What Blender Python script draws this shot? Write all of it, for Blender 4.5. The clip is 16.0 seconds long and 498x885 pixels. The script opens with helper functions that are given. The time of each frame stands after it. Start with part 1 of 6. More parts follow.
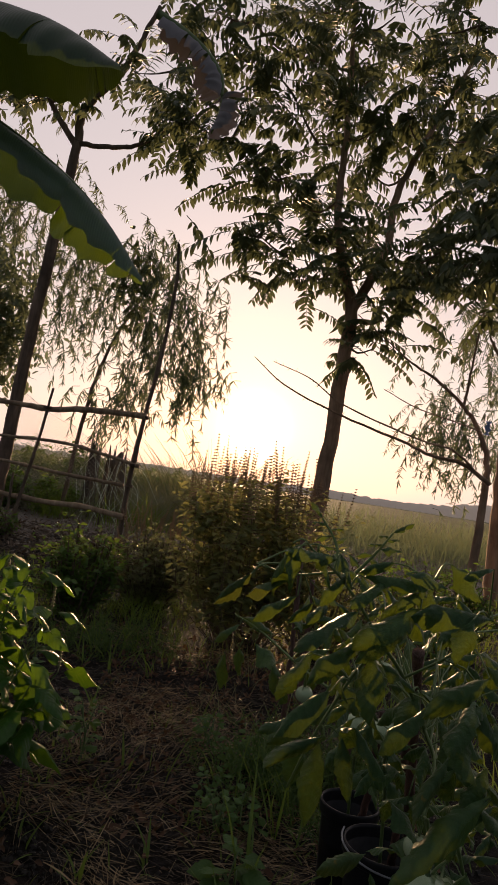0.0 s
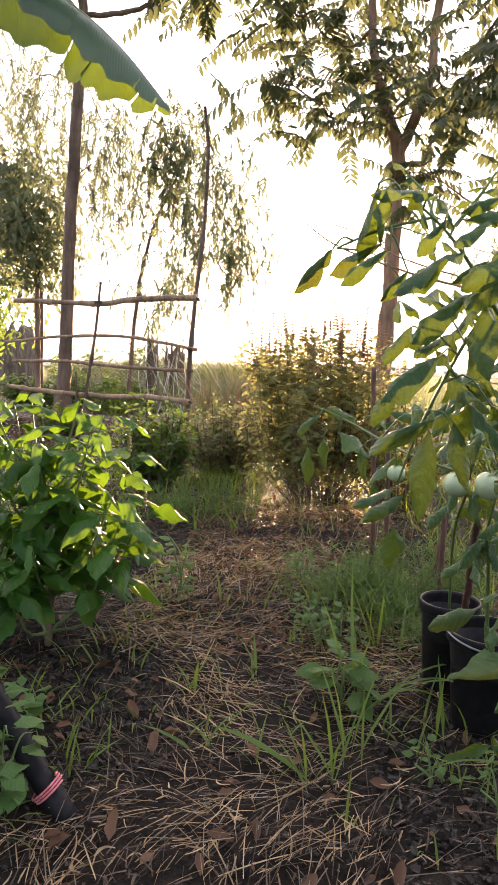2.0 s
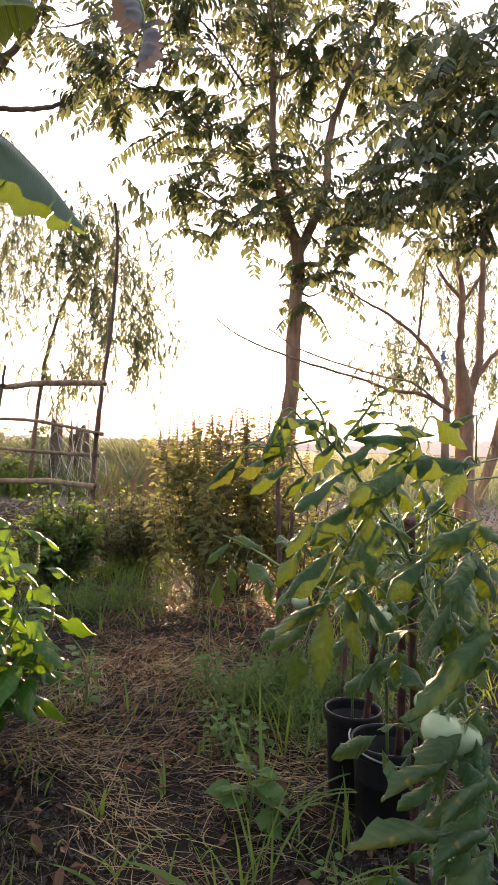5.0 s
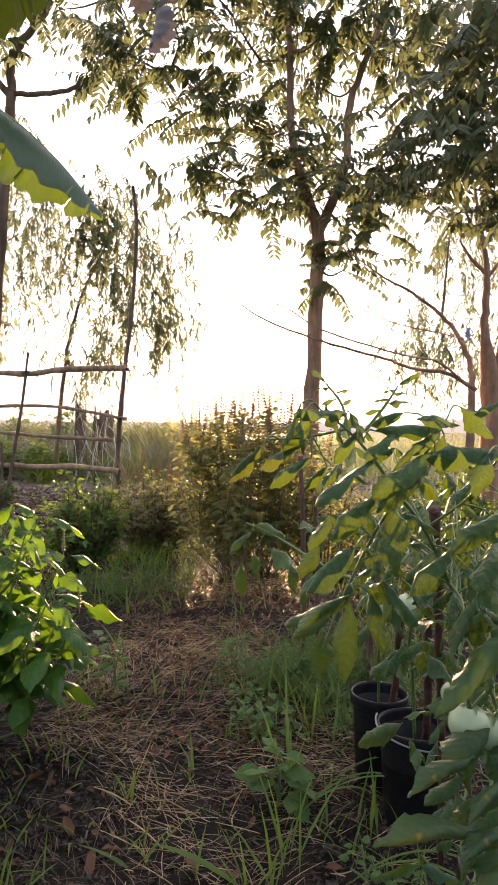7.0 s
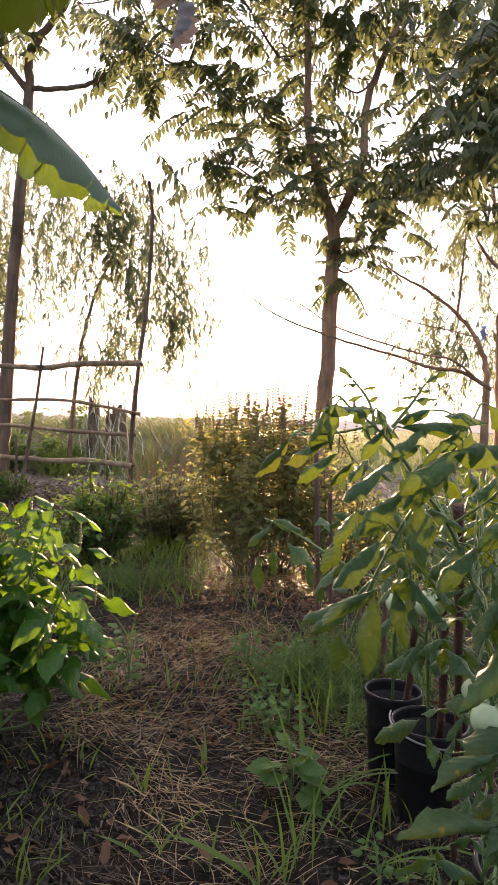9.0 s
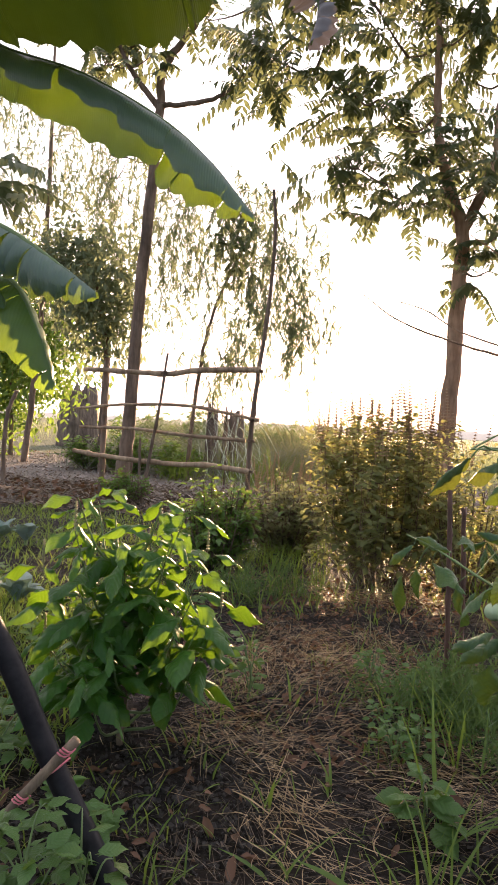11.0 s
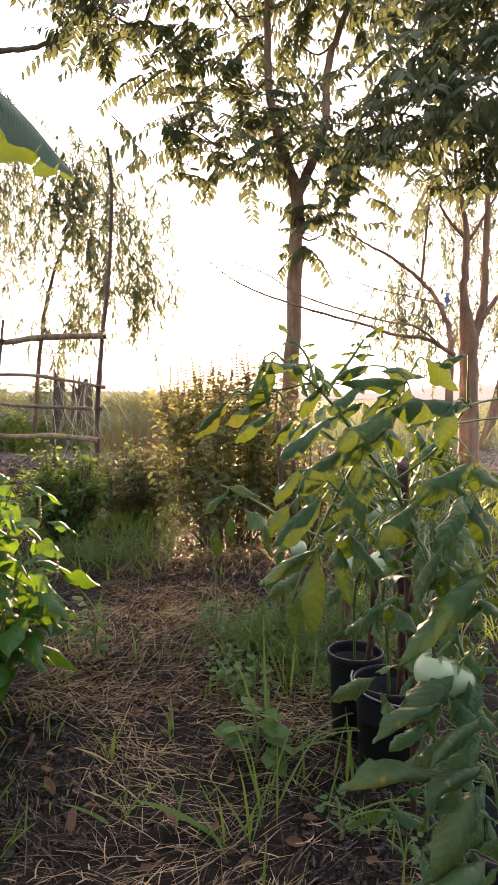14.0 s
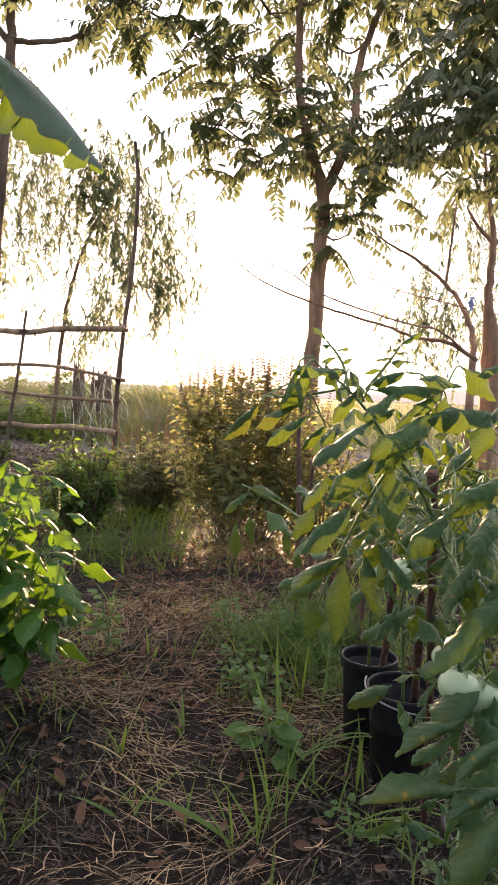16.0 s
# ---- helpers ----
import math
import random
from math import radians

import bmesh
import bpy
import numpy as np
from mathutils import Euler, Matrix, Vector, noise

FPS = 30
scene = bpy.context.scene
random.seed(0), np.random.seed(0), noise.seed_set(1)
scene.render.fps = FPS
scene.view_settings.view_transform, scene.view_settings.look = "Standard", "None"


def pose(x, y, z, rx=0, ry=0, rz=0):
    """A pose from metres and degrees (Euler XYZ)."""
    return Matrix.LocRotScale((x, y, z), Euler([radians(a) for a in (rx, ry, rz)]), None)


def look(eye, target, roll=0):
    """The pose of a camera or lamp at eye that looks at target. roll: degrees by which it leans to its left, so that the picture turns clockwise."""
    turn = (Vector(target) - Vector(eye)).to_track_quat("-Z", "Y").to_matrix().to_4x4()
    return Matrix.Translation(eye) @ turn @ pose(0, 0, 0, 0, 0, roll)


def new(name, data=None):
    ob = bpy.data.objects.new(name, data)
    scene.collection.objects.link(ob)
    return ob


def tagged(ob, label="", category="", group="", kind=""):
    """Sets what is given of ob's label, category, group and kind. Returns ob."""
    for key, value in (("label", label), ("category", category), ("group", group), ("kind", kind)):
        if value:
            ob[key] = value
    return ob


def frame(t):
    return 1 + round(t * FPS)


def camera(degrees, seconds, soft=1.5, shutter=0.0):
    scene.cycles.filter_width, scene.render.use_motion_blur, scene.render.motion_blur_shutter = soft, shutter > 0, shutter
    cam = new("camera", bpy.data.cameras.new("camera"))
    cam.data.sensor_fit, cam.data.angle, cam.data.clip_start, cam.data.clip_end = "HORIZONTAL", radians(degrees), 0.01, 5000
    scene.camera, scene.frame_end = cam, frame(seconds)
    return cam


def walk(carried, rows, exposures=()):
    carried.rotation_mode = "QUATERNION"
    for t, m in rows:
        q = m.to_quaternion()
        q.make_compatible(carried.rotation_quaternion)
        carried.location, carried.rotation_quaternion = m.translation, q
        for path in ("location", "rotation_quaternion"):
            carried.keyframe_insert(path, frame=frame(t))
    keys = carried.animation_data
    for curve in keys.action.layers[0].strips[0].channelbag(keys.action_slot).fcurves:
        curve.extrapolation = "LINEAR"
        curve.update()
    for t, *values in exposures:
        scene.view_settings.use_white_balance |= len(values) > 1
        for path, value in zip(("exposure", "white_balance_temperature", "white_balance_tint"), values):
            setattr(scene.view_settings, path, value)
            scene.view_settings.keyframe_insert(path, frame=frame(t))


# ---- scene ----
cam = camera(41.0, 16.0, soft=1.6)
EXPOSURES = [(0.0, 0.12, 6550, 16), (0.2, 0.92, 6400, 17), (0.5, 1.67, 6380, 19), (1.0, 1.97, 6400, 20), (1.5, 2.55, 6380, 20), (2.0, 2.79, 6370, 19), (3.5, 2.81, 6270, 16), (4.5, 2.5, 6320, 18), (5.0, 2.4, 6320, 18), (8.0, 2.38, 6340, 19), (11.5, 2.47, 6270, 16), (12.5, 2.48, 6320, 18), (16.0, 2.56, 6340, 19)]
PATH = [
    (0, (0.014, -0.004, 0.923), (-0.024, 1.992, 1.04), 8.8),
    (0.5, (0.023, 0.019, 0.848), (-0.052, 2.017, 0.903), 6.7),
    (1, (0.013, 0.012, 0.809), (-0.046, 2.011, 0.83), 4.5),
    (1.5, (0.02, 0.046, 0.767), (-0.125, 2.037, 0.647), 1.9),
    (2, (0.013, 0.063, 0.745), (-0.177, 2.041, 0.523), 1.6),
    (2.5, (0.003, 0.056, 0.753), (-0.166, 2.041, 0.582), 2.6),
    (3, (0.004, 0.059, 0.749), (-0.073, 2.05, 0.572), 2.3),
    (3.5, (0.011, 0.052, 0.751), (0.023, 2.045, 0.577), 2.9),
    (4, (0.012, 0.05, 0.764), (0.12, 2.041, 0.61), 1.7),
    (4.5, (0.011, 0.013, 0.822), (0.14, 2.008, 0.785), 1.5),
    (5, (0.003, -0.004, 0.849), (0.087, 1.995, 0.858), 2.0),
    (7.5, (0.007, 0.008, 0.859), (0.014, 2.007, 0.8), 1.1),
    (8, (0.0, 0.0, 0.856), (0.0, 1.999, 0.795), 1.5),
    (10.5, (-0.022, 0.024, 0.86), (-0.199, 2.016, 0.806), 2.1),
    (11, (-0.059, 0.045, 0.858), (-0.414, 2.012, 0.806), 2.9),
    (11.5, (-0.064, 0.052, 0.855), (-0.523, 1.999, 0.832), 1.3),
    (12, (-0.054, 0.052, 0.847), (-0.448, 2.013, 0.832), 0.5),
    (12.5, (-0.006, 0.027, 0.85), (-0.121, 2.022, 0.765), -0.9),
    (13, (0.02, 0.011, 0.848), (0.049, 2.008, 0.744), -0.6),
    (13.5, (0.022, 0.008, 0.847), (0.113, 2.002, 0.718), 0.3),
    (14, (0.021, 0.011, 0.847), (0.093, 2.005, 0.705), 0.5),
    (14.5, (0.012, 0.018, 0.848), (0.065, 2.012, 0.697), 1.8),
    (15, (0.011, 0.02, 0.85), (0.058, 2.014, 0.703), 2.5),
    (15.5, (0.011, 0.02, 0.849), (0.057, 2.014, 0.706), 2.3),
    (16, (0.008, 0.019, 0.851), (0.033, 2.014, 0.7), 2.5),
]
walk(cam, [(t, look(eye, target, roll)) for t, eye, target, roll in PATH], EXPOSURES)

# ---- world, sun, exposure ----
SUN = Vector((-0.0144, 0.9965, 0.0817)).normalized()
world = bpy.data.worlds.new("evening_sky")
scene.world = world
world.use_nodes = True
wn, wl = world.node_tree.nodes, world.node_tree.links
sky = wn.new("ShaderNodeTexSky")
sky.sky_type, sky.sun_disc = "NISHITA", False
sky.sun_elevation, sky.sun_rotation = radians(4.7), radians(-0.8)
sky.air_density, sky.dust_density, sky.ozone_density = 1.0, 2.0, 1.0

# evening haze: a pale veil over the whole sky, and the sun's aureole in it
clear = wn.new("ShaderNodeMix")
clear.data_type, clear.blend_type = "RGBA", "MULTIPLY"
clear.inputs[0].default_value = 1.0
clear.inputs[7].default_value = (0.023, 0.021, 0.021, 1)
wl.new(sky.outputs["Color"], clear.inputs[6])
coords = wn.new("ShaderNodeTexCoord")
toward = wn.new("ShaderNodeVectorMath")
toward.operation = "DOT_PRODUCT"
toward.inputs[1].default_value = SUN
wl.new(coords.outputs["Generated"], toward.inputs[0])
total = clear.outputs[2]
half = wn.new("ShaderNodeMath")
half.operation = "MULTIPLY_ADD"
half.inputs[1].default_value = half.inputs[2].default_value = 0.5
wl.new(toward.outputs["Value"], half.inputs[0])
away = wn.new("ShaderNodeMath")
away.operation = "SUBTRACT"
away.inputs[0].default_value = 1.0
wl.new(half.outputs[0], away.inputs[1])
for source, power, colour in ((half, 5600.0, (9.0, 8.0, 5.5)), (half, 640.0, (0.30, 0.21, 0.10)), (half, 48.0, (0.12, 0.075, 0.035)), (half, 2.0, (0.65, 0.58, 0.57)), (away, 1.0, (0.125, 0.145, 0.165))):
    lobe = wn.new("ShaderNodeMath")
    lobe.operation = "POWER"
    lobe.inputs[1].default_value = power
    wl.new(source.outputs[0], lobe.inputs[0])
    tint = wn.new("ShaderNodeMix")
    tint.data_type, tint.blend_type = "RGBA", "MULTIPLY"
    tint.inputs[0].default_value = 1.0
    tint.inputs[6].default_value = (*colour, 1)
    wl.new(lobe.outputs[0], tint.inputs[7])
    add = wn.new("ShaderNodeMix")
    add.data_type, add.blend_type = "RGBA", "ADD"
    add.inputs[0].default_value = 1.0
    wl.new(total, add.inputs[6])
    wl.new(tint.outputs[2], add.inputs[7])
    total = add.outputs[2]
wn["Background"].inputs["Strength"].default_value = 1.0
wl.new(total, wn["Background"].inputs["Color"])

sun = new("sun", bpy.data.lights.new("sun", "SUN"))
sun.data.energy, sun.data.angle, sun.data.color = 5.0, radians(2.5), (1.0, 0.65, 0.32)
sun.matrix_world = look((0, 60, 8), Vector((0, 60, 8)) - SUN)


# ---- mesh and material helpers ----
ORIGIN = {}


class Geo:
    """Quads gathered from many pieces."""

    def __init__(self):
        self.v, self.f, self.n = [], [], 0

    def add(self, v, f):
        v = np.asarray(v, float).reshape(-1, 3)
        self.v.append(v)
        self.f.append(np.asarray(f, int).reshape(-1, 4) + self.n)
        self.n += len(v)

    def scatter(self, tv, tf, rot, loc, size):
        """Many copies of one template: rot (m,3,3), loc (m,3), size (m,3) or (m,)."""
        loc = np.asarray(loc, float).reshape(-1, 3)
        size = np.asarray(size, float)
        size = size[:, None] * np.ones(3) if size.ndim == 1 else size
        v = np.einsum("mij,mkj->mki", rot, tv[None] * size[:, None]) + loc[:, None]
        f = tf[None] + (np.arange(len(loc)) * len(tv))[:, None, None]
        self.add(v.reshape(-1, 3), f.reshape(-1, 4))

    def mesh(self, name, offset=(0, 0, 0), smooth=True):
        me = bpy.data.meshes.new(name)
        v, f = np.concatenate(self.v) - np.asarray(offset), np.concatenate(self.f)
        me.vertices.add(len(v))
        me.vertices.foreach_set("co", v.astype(np.float32).ravel())
        me.loops.add(f.size)
        me.loops.foreach_set("vertex_index", f.astype(np.int32).ravel())
        me.polygons.add(len(f))
        me.polygons.foreach_set("loop_start", np.arange(0, f.size, 4, dtype=np.int32))
        me.polygons.foreach_set("use_smooth", np.full(len(f), smooth))
        me.update(calc_edges=True)
        return me


def thing(name, loc, label, category, group="", kind=""):
    ob = new(name)
    ob.location = loc
    ORIGIN[ob.name] = Vector(loc)
    return tagged(ob, label, category, group, kind)


def part(name, geo, material, parent, label="", smooth=True):
    """Geometry given in world coordinates becomes one mesh object under parent."""
    o = ORIGIN[parent.name]
    ob = new(name, geo.mesh(name, o, smooth))
    ob.data.materials.append(material)
    ob.parent = parent
    ORIGIN[ob.name] = o
    return tagged(ob, label)


def solid(name, geo, material, label, category="", group="", kind="", smooth=True):
    """A top-level mesh of its own."""
    ob = new(name, geo.mesh(name, (0, 0, 0), smooth))
    ob.data.materials.append(material)
    ORIGIN[ob.name] = Vector((0, 0, 0))
    return tagged(ob, label, category, group, kind)


def put(name, me, parent, m, label=""):
    """An object on shared mesh data, at the world pose m, under parent."""
    ob = new(name, me)
    ob.parent = parent
    ob.matrix_local = Matrix.Translation(-ORIGIN[parent.name]) @ m
    ORIGIN[ob.name] = ORIGIN[parent.name]
    return tagged(ob, label)


def frames(d, n):
    """Turns whose y axis is d and whose z axis is near n."""
    d = np.asarray(d, float) / (np.linalg.norm(d, axis=-1, keepdims=True) + 1e-9)
    x = np.cross(d, n)
    x /= np.linalg.norm(x, axis=-1, keepdims=True) + 1e-9
    return np.stack([x, d, np.cross(x, d)], -1)


def smooth_path(pts, n):
    """Catmull-Rom through the points, n samples."""
    p = np.asarray(pts, float)
    if len(p) < 3:
        s = np.linspace(0, 1, n)[:, None]
        return p[0] * (1 - s) + p[-1] * s
    q = np.vstack([2 * p[0] - p[1], p, 2 * p[-1] - p[-2]])
    out = []
    for u in np.linspace(0, len(p) - 1 - 1e-6, n):
        i, t = int(u), u - int(u)
        a, b, c, d = q[i : i + 4]
        out.append(0.5 * (2 * b + (c - a) * t + (2 * a - 5 * b + 4 * c - d) * t**2 + (3 * b - a - 3 * c + d) * t**3))
    return np.array(out)


def tube(geo, pts, radii, sides=6, rough=0.0, rng=None, caps=True):
    p = np.asarray(pts, float)
    k = len(p)
    r = np.interp(np.linspace(0, 1, k), np.linspace(0, 1, len(radii)), radii)
    t = np.gradient(p, axis=0)
    t /= np.linalg.norm(t, axis=1, keepdims=True) + 1e-9
    ref = np.array([1.0, 0, 0]) if abs(t[:, 0]).mean() < 0.7 else np.array([0, 0, 1.0])
    x = np.cross(t, ref)
    x /= np.linalg.norm(x, axis=1, keepdims=True) + 1e-9
    y = np.cross(t, x)
    a = np.linspace(0, 2 * math.pi, sides, endpoint=False)
    rr = r[:, None] * np.ones(sides)
    if rough and rng is not None:
        rr = rr * (1 + rough * rng.standard_normal((k, sides)))
    v = p[:, None] + rr[..., None] * (np.cos(a)[None, :, None] * x[:, None] + np.sin(a)[None, :, None] * y[:, None])
    i, j = np.meshgrid(np.arange(k - 1), np.arange(sides), indexing="ij")
    j2 = (j + 1) % sides
    f = np.stack([i * sides + j, i * sides + j2, (i + 1) * sides + j2, (i + 1) * sides + j], -1).reshape(-1, 4)
    v = v.reshape(-1, 3)
    if caps and sides >= 4 and sides % 2 == 0:
        for base in (0, (k - 1) * sides):
            c = [[base, base + s, base + s + 1, base + s + 2] for s in range(1, sides - 2, 2)]
            f = np.vstack([f, c])
    geo.add(v, f)


def leaf_shape(width=0.5, seg=4, fold=0.15, droop=0.2, peak=0.4, serrate=0.0, wave=0.0, tip=0.02):
    """A leaf of length 1 along y, folded on its midrib and drooping: vertices and quads."""
    rows, v = seg + 1, []
    for i in range(rows):
        t = i / seg
        u = 0.5 * t / peak if t < peak else 0.5 + 0.5 * (t - peak) / (1 - peak)
        w = max(width / 2 * math.sin(math.pi * min(u, 1.0)) ** 0.85, tip * 0.5)
        if serrate and 0 < i < seg:
            w *= 1 + serrate * (1 if i % 2 else -1)
        z = -droop * t * t
        bend = wave * math.sin(i * 2.1)
        v += [(-w, t, z + fold * w * 2 + bend * w), (0, t, z), (w, t, z + fold * w * 2 - bend * w)]
    f = []
    for i in range(seg):
        b = 3 * i
        f += [(b, b + 1, b + 4, b + 3), (b + 1, b + 2, b + 5, b + 4)]
    return np.array(v, float), np.array(f)


def curled_leaf(width=0.4, seg=9, curl=0.6, droop=0.4, peak=0.36, teeth=0.06, twist=0.0, seed=0, blunt=0.6, wave=0.0):
    """A leaf of length 1 along y whose margins roll under, six columns across."""
    rng = np.random.default_rng(seed)
    ph, v = rng.uniform(0, 6, 3), []
    for i in range(seg + 1):
        t = i / seg
        u = 0.5 * t / peak if t < peak else 0.5 + 0.5 * ((t - peak) / (1 - peak)) ** (0.75 / blunt)
        w = max(width / 2 * math.sin(math.pi * min(u, 1.0)) ** (1.1 if u < 0.5 else 0.85), 0.006)
        tw = twist * t
        for c in (-1.0, -0.62, -0.2, 0.2, 0.62, 1.0):
            e = w * (1 + teeth * math.sin(i * 2.6 + ph[0] + (3 if c > 0 else 0)) * abs(c))
            x = c * e * (1 - 0.22 * curl * abs(c))
            z = -curl * w * abs(c) ** 1.8 + 0.22 * w * abs(c) ** 0.8 + (0.10 + wave) * w * c * math.sin(4.2 * t + ph[1]) + (0.05 + wave) * abs(c) * w * math.sin(10 * t + ph[2] + 2 * c)
            x, z = x * math.cos(tw) - z * math.sin(tw), x * math.sin(tw) + z * math.cos(tw)
            v.append((x + 0.05 * math.sin(3 * t + ph[2]) * t, t, z - droop * t * t))
    f = [(6 * i + c, 6 * i + c + 1, 6 * i + c + 7, 6 * i + c + 6) for i in range(seg) for c in range(5)]
    return np.array(v, float), np.array(f)


def nodes_of(name):
    m = bpy.data.materials.new(name)
    m.use_nodes = True
    n, l = m.node_tree.nodes, m.node_tree.links
    return m, n, l, n["Principled BSDF"], n["Material Output"]


def mix_colour(n, l, fac, a, b):
    mx = n.new("ShaderNodeMix")
    mx.data_type = "RGBA"
    for slot, val in ((0, fac), (6, a), (7, b)):
        if isinstance(val, bpy.types.NodeSocket):
            l.new(val, mx.inputs[slot])
        else:
            mx.inputs[slot].default_value = (*val, 1) if slot and len(val) == 3 else val
    return mx.outputs[2]


def noise_of(n, l, scale, detail=4, rough=0.6, coord="Object", stretch=None):
    tc = n.new("ShaderNodeTexCoord")
    t = n.new("ShaderNodeTexNoise")
    t.inputs["Scale"].default_value, t.inputs["Detail"].default_value, t.inputs["Roughness"].default_value = scale, detail, rough
    src = tc.outputs[coord]
    if stretch:
        mp = n.new("ShaderNodeMapping")
        mp.inputs["Scale"].default_value = stretch
        l.new(src, mp.inputs["Vector"])
        src = mp.outputs["Vector"]
    l.new(src, t.inputs["Vector"])
    return t.outputs["Fac"]


def ramp_of(n, l, src, lo, hi):
    r = n.new("ShaderNodeMapRange")
    r.inputs["From Min"].default_value, r.inputs["From Max"].default_value = lo, hi
    l.new(src, r.inputs["Value"])
    return r.outputs["Result"]


def bump_of(n, l, src, bsdf, strength=0.4, distance=0.01):
    b = n.new("ShaderNodeBump")
    b.inputs["Strength"].default_value, b.inputs["Distance"].default_value = strength, distance
    l.new(src, b.inputs["Height"])
    l.new(b.outputs["Normal"], bsdf.inputs["Normal"])
    return b


def vein_pattern(n, l, kind):
    """Ribs that leave the midrib at a slant (kind 1), or close cross ribs along x (kind 2)."""
    tc = n.new("ShaderNodeTexCoord")
    sp = n.new("ShaderNodeSeparateXYZ")
    l.new(tc.outputs["Object"], sp.inputs[0])
    ab = n.new("ShaderNodeMath")
    ab.operation = "ABSOLUTE"
    l.new(sp.outputs["X"], ab.inputs[0])
    at = n.new("ShaderNodeMath")
    at.operation = "MULTIPLY_ADD"
    at.inputs[1].default_value = -0.9 if kind == 1 else 1.0
    l.new(ab.outputs[0], at.inputs[0])
    if kind == 1:
        l.new(sp.outputs["Y"], at.inputs[2])
    else:
        at.inputs[2].default_value = 0.0
    sc = n.new("ShaderNodeMath")
    sc.operation = "MULTIPLY"
    sc.inputs[1].default_value = 44.0 if kind == 1 else 700.0
    l.new(at.outputs[0], sc.inputs[0])
    si = n.new("ShaderNodeMath")
    si.operation = "SINE"
    l.new(sc.outputs[0], si.inputs[0])
    return si.outputs[0]


def leaf_material(name, dark, light, glow, through_=0.4, rough=0.45, per_object=False, grain=40.0, spots=None, veins=0, skew=1.0, gloss=0.25):
    """Leaf: a skin with some gloss over a body that lets light through."""
    m, n, l, b, out = nodes_of(name)
    if per_object:
        rnd = n.new("ShaderNodeObjectInfo").outputs["Random"]
    else:
        rnd = n.new("ShaderNodeNewGeometry").outputs["Random Per Island"]
    if skew != 1.0:
        pw = n.new("ShaderNodeMath")
        pw.operation = "POWER"
        pw.inputs[1].default_value = skew
        l.new(rnd, pw.inputs[0])
        rnd = pw.outputs[0]
    col = mix_colour(n, l, rnd, dark, light)
    fine = noise_of(n, l, grain, 3)
    col = mix_colour(n, l, ramp_of(n, l, fine, 0.35, 0.75), col, tuple(c * 0.7 for c in light))
    glowc = mix_colour(n, l, rnd, glow, tuple(c * 0.75 for c in glow))
    if veins == 1:
        dip = n.new("ShaderNodeMath")
        dip.operation = "MULTIPLY"
        dip.inputs[1].default_value = 0.16
        l.new(ramp_of(n, l, vein_pattern(n, l, 1), 0.3, 1.0), dip.inputs[0])
        col = mix_colour(n, l, dip.outputs[0], col, tuple(c * 0.45 for c in dark))
        glowc = mix_colour(n, l, dip.outputs[0], glowc, tuple(c * 0.5 for c in glow))
    if spots:
        big = ramp_of(n, l, noise_of(n, l, grain * 0.3, 3), 0.6, 0.7)
        col = mix_colour(n, l, big, col, spots)
        glowc = mix_colour(n, l, big, glowc, spots)
    l.new(col, b.inputs["Base Color"])
    b.inputs["Roughness"].default_value = rough
    b.inputs["Specular IOR Level"].default_value = gloss
    bm_ = bump_of(n, l, fine, b, 0.45, 0.004)
    if veins:
        rib = vein_pattern(n, l, veins)
        b2_ = n.new("ShaderNodeBump")
        b2_.inputs["Strength"].default_value, b2_.inputs["Distance"].default_value = (0.14, 0.008) if veins == 1 else (0.15, 0.004)
        l.new(rib, b2_.inputs["Height"])
        l.new(bm_.outputs["Normal"], b2_.inputs["Normal"])
        l.new(b2_.outputs["Normal"], b.inputs["Normal"])
    tr = n.new("ShaderNodeBsdfTranslucent")
    l.new(glowc, tr.inputs["Color"])
    mx = n.new("ShaderNodeMixShader")
    mx.inputs[0].default_value = through_
    l.new(b.outputs[0], mx.inputs[1])
    l.new(tr.outputs[0], mx.inputs[2])
    l.new(mx.outputs[0], out.inputs["Surface"])
    return m


def bark_material(name, dark, light, scale=18.0, rough=0.9, stretch=(1, 1, 0.15)):
    m, n, l, b, _ = nodes_of(name)
    s = noise_of(n, l, scale, 6, 0.65, stretch=stretch)
    s2 = noise_of(n, l, scale * 0.15, 3)
    col = mix_colour(n, l, ramp_of(n, l, s, 0.35, 0.7), dark, light)
    col = mix_colour(n, l, ramp_of(n, l, s2, 0.45, 0.75), col, tuple(c * 0.6 for c in dark))
    l.new(col, b.inputs["Base Color"])
    b.inputs["Roughness"].default_value = rough
    bump_of(n, l, s, b, 0.7, 0.02)
    return m


def plain_material(name, a, b_, rough=0.5, scale=30.0, bump=0.1, metal=0.0):
    m, n, l, b, _ = nodes_of(name)
    s = noise_of(n, l, scale, 4)
    l.new(mix_colour(n, l, ramp_of(n, l, s, 0.3, 0.7), a, b_), b.inputs["Base Color"])
    b.inputs["Roughness"].default_value, b.inputs["Metallic"].default_value = rough, metal
    bump_of(n, l, s, b, bump, 0.003)
    return m


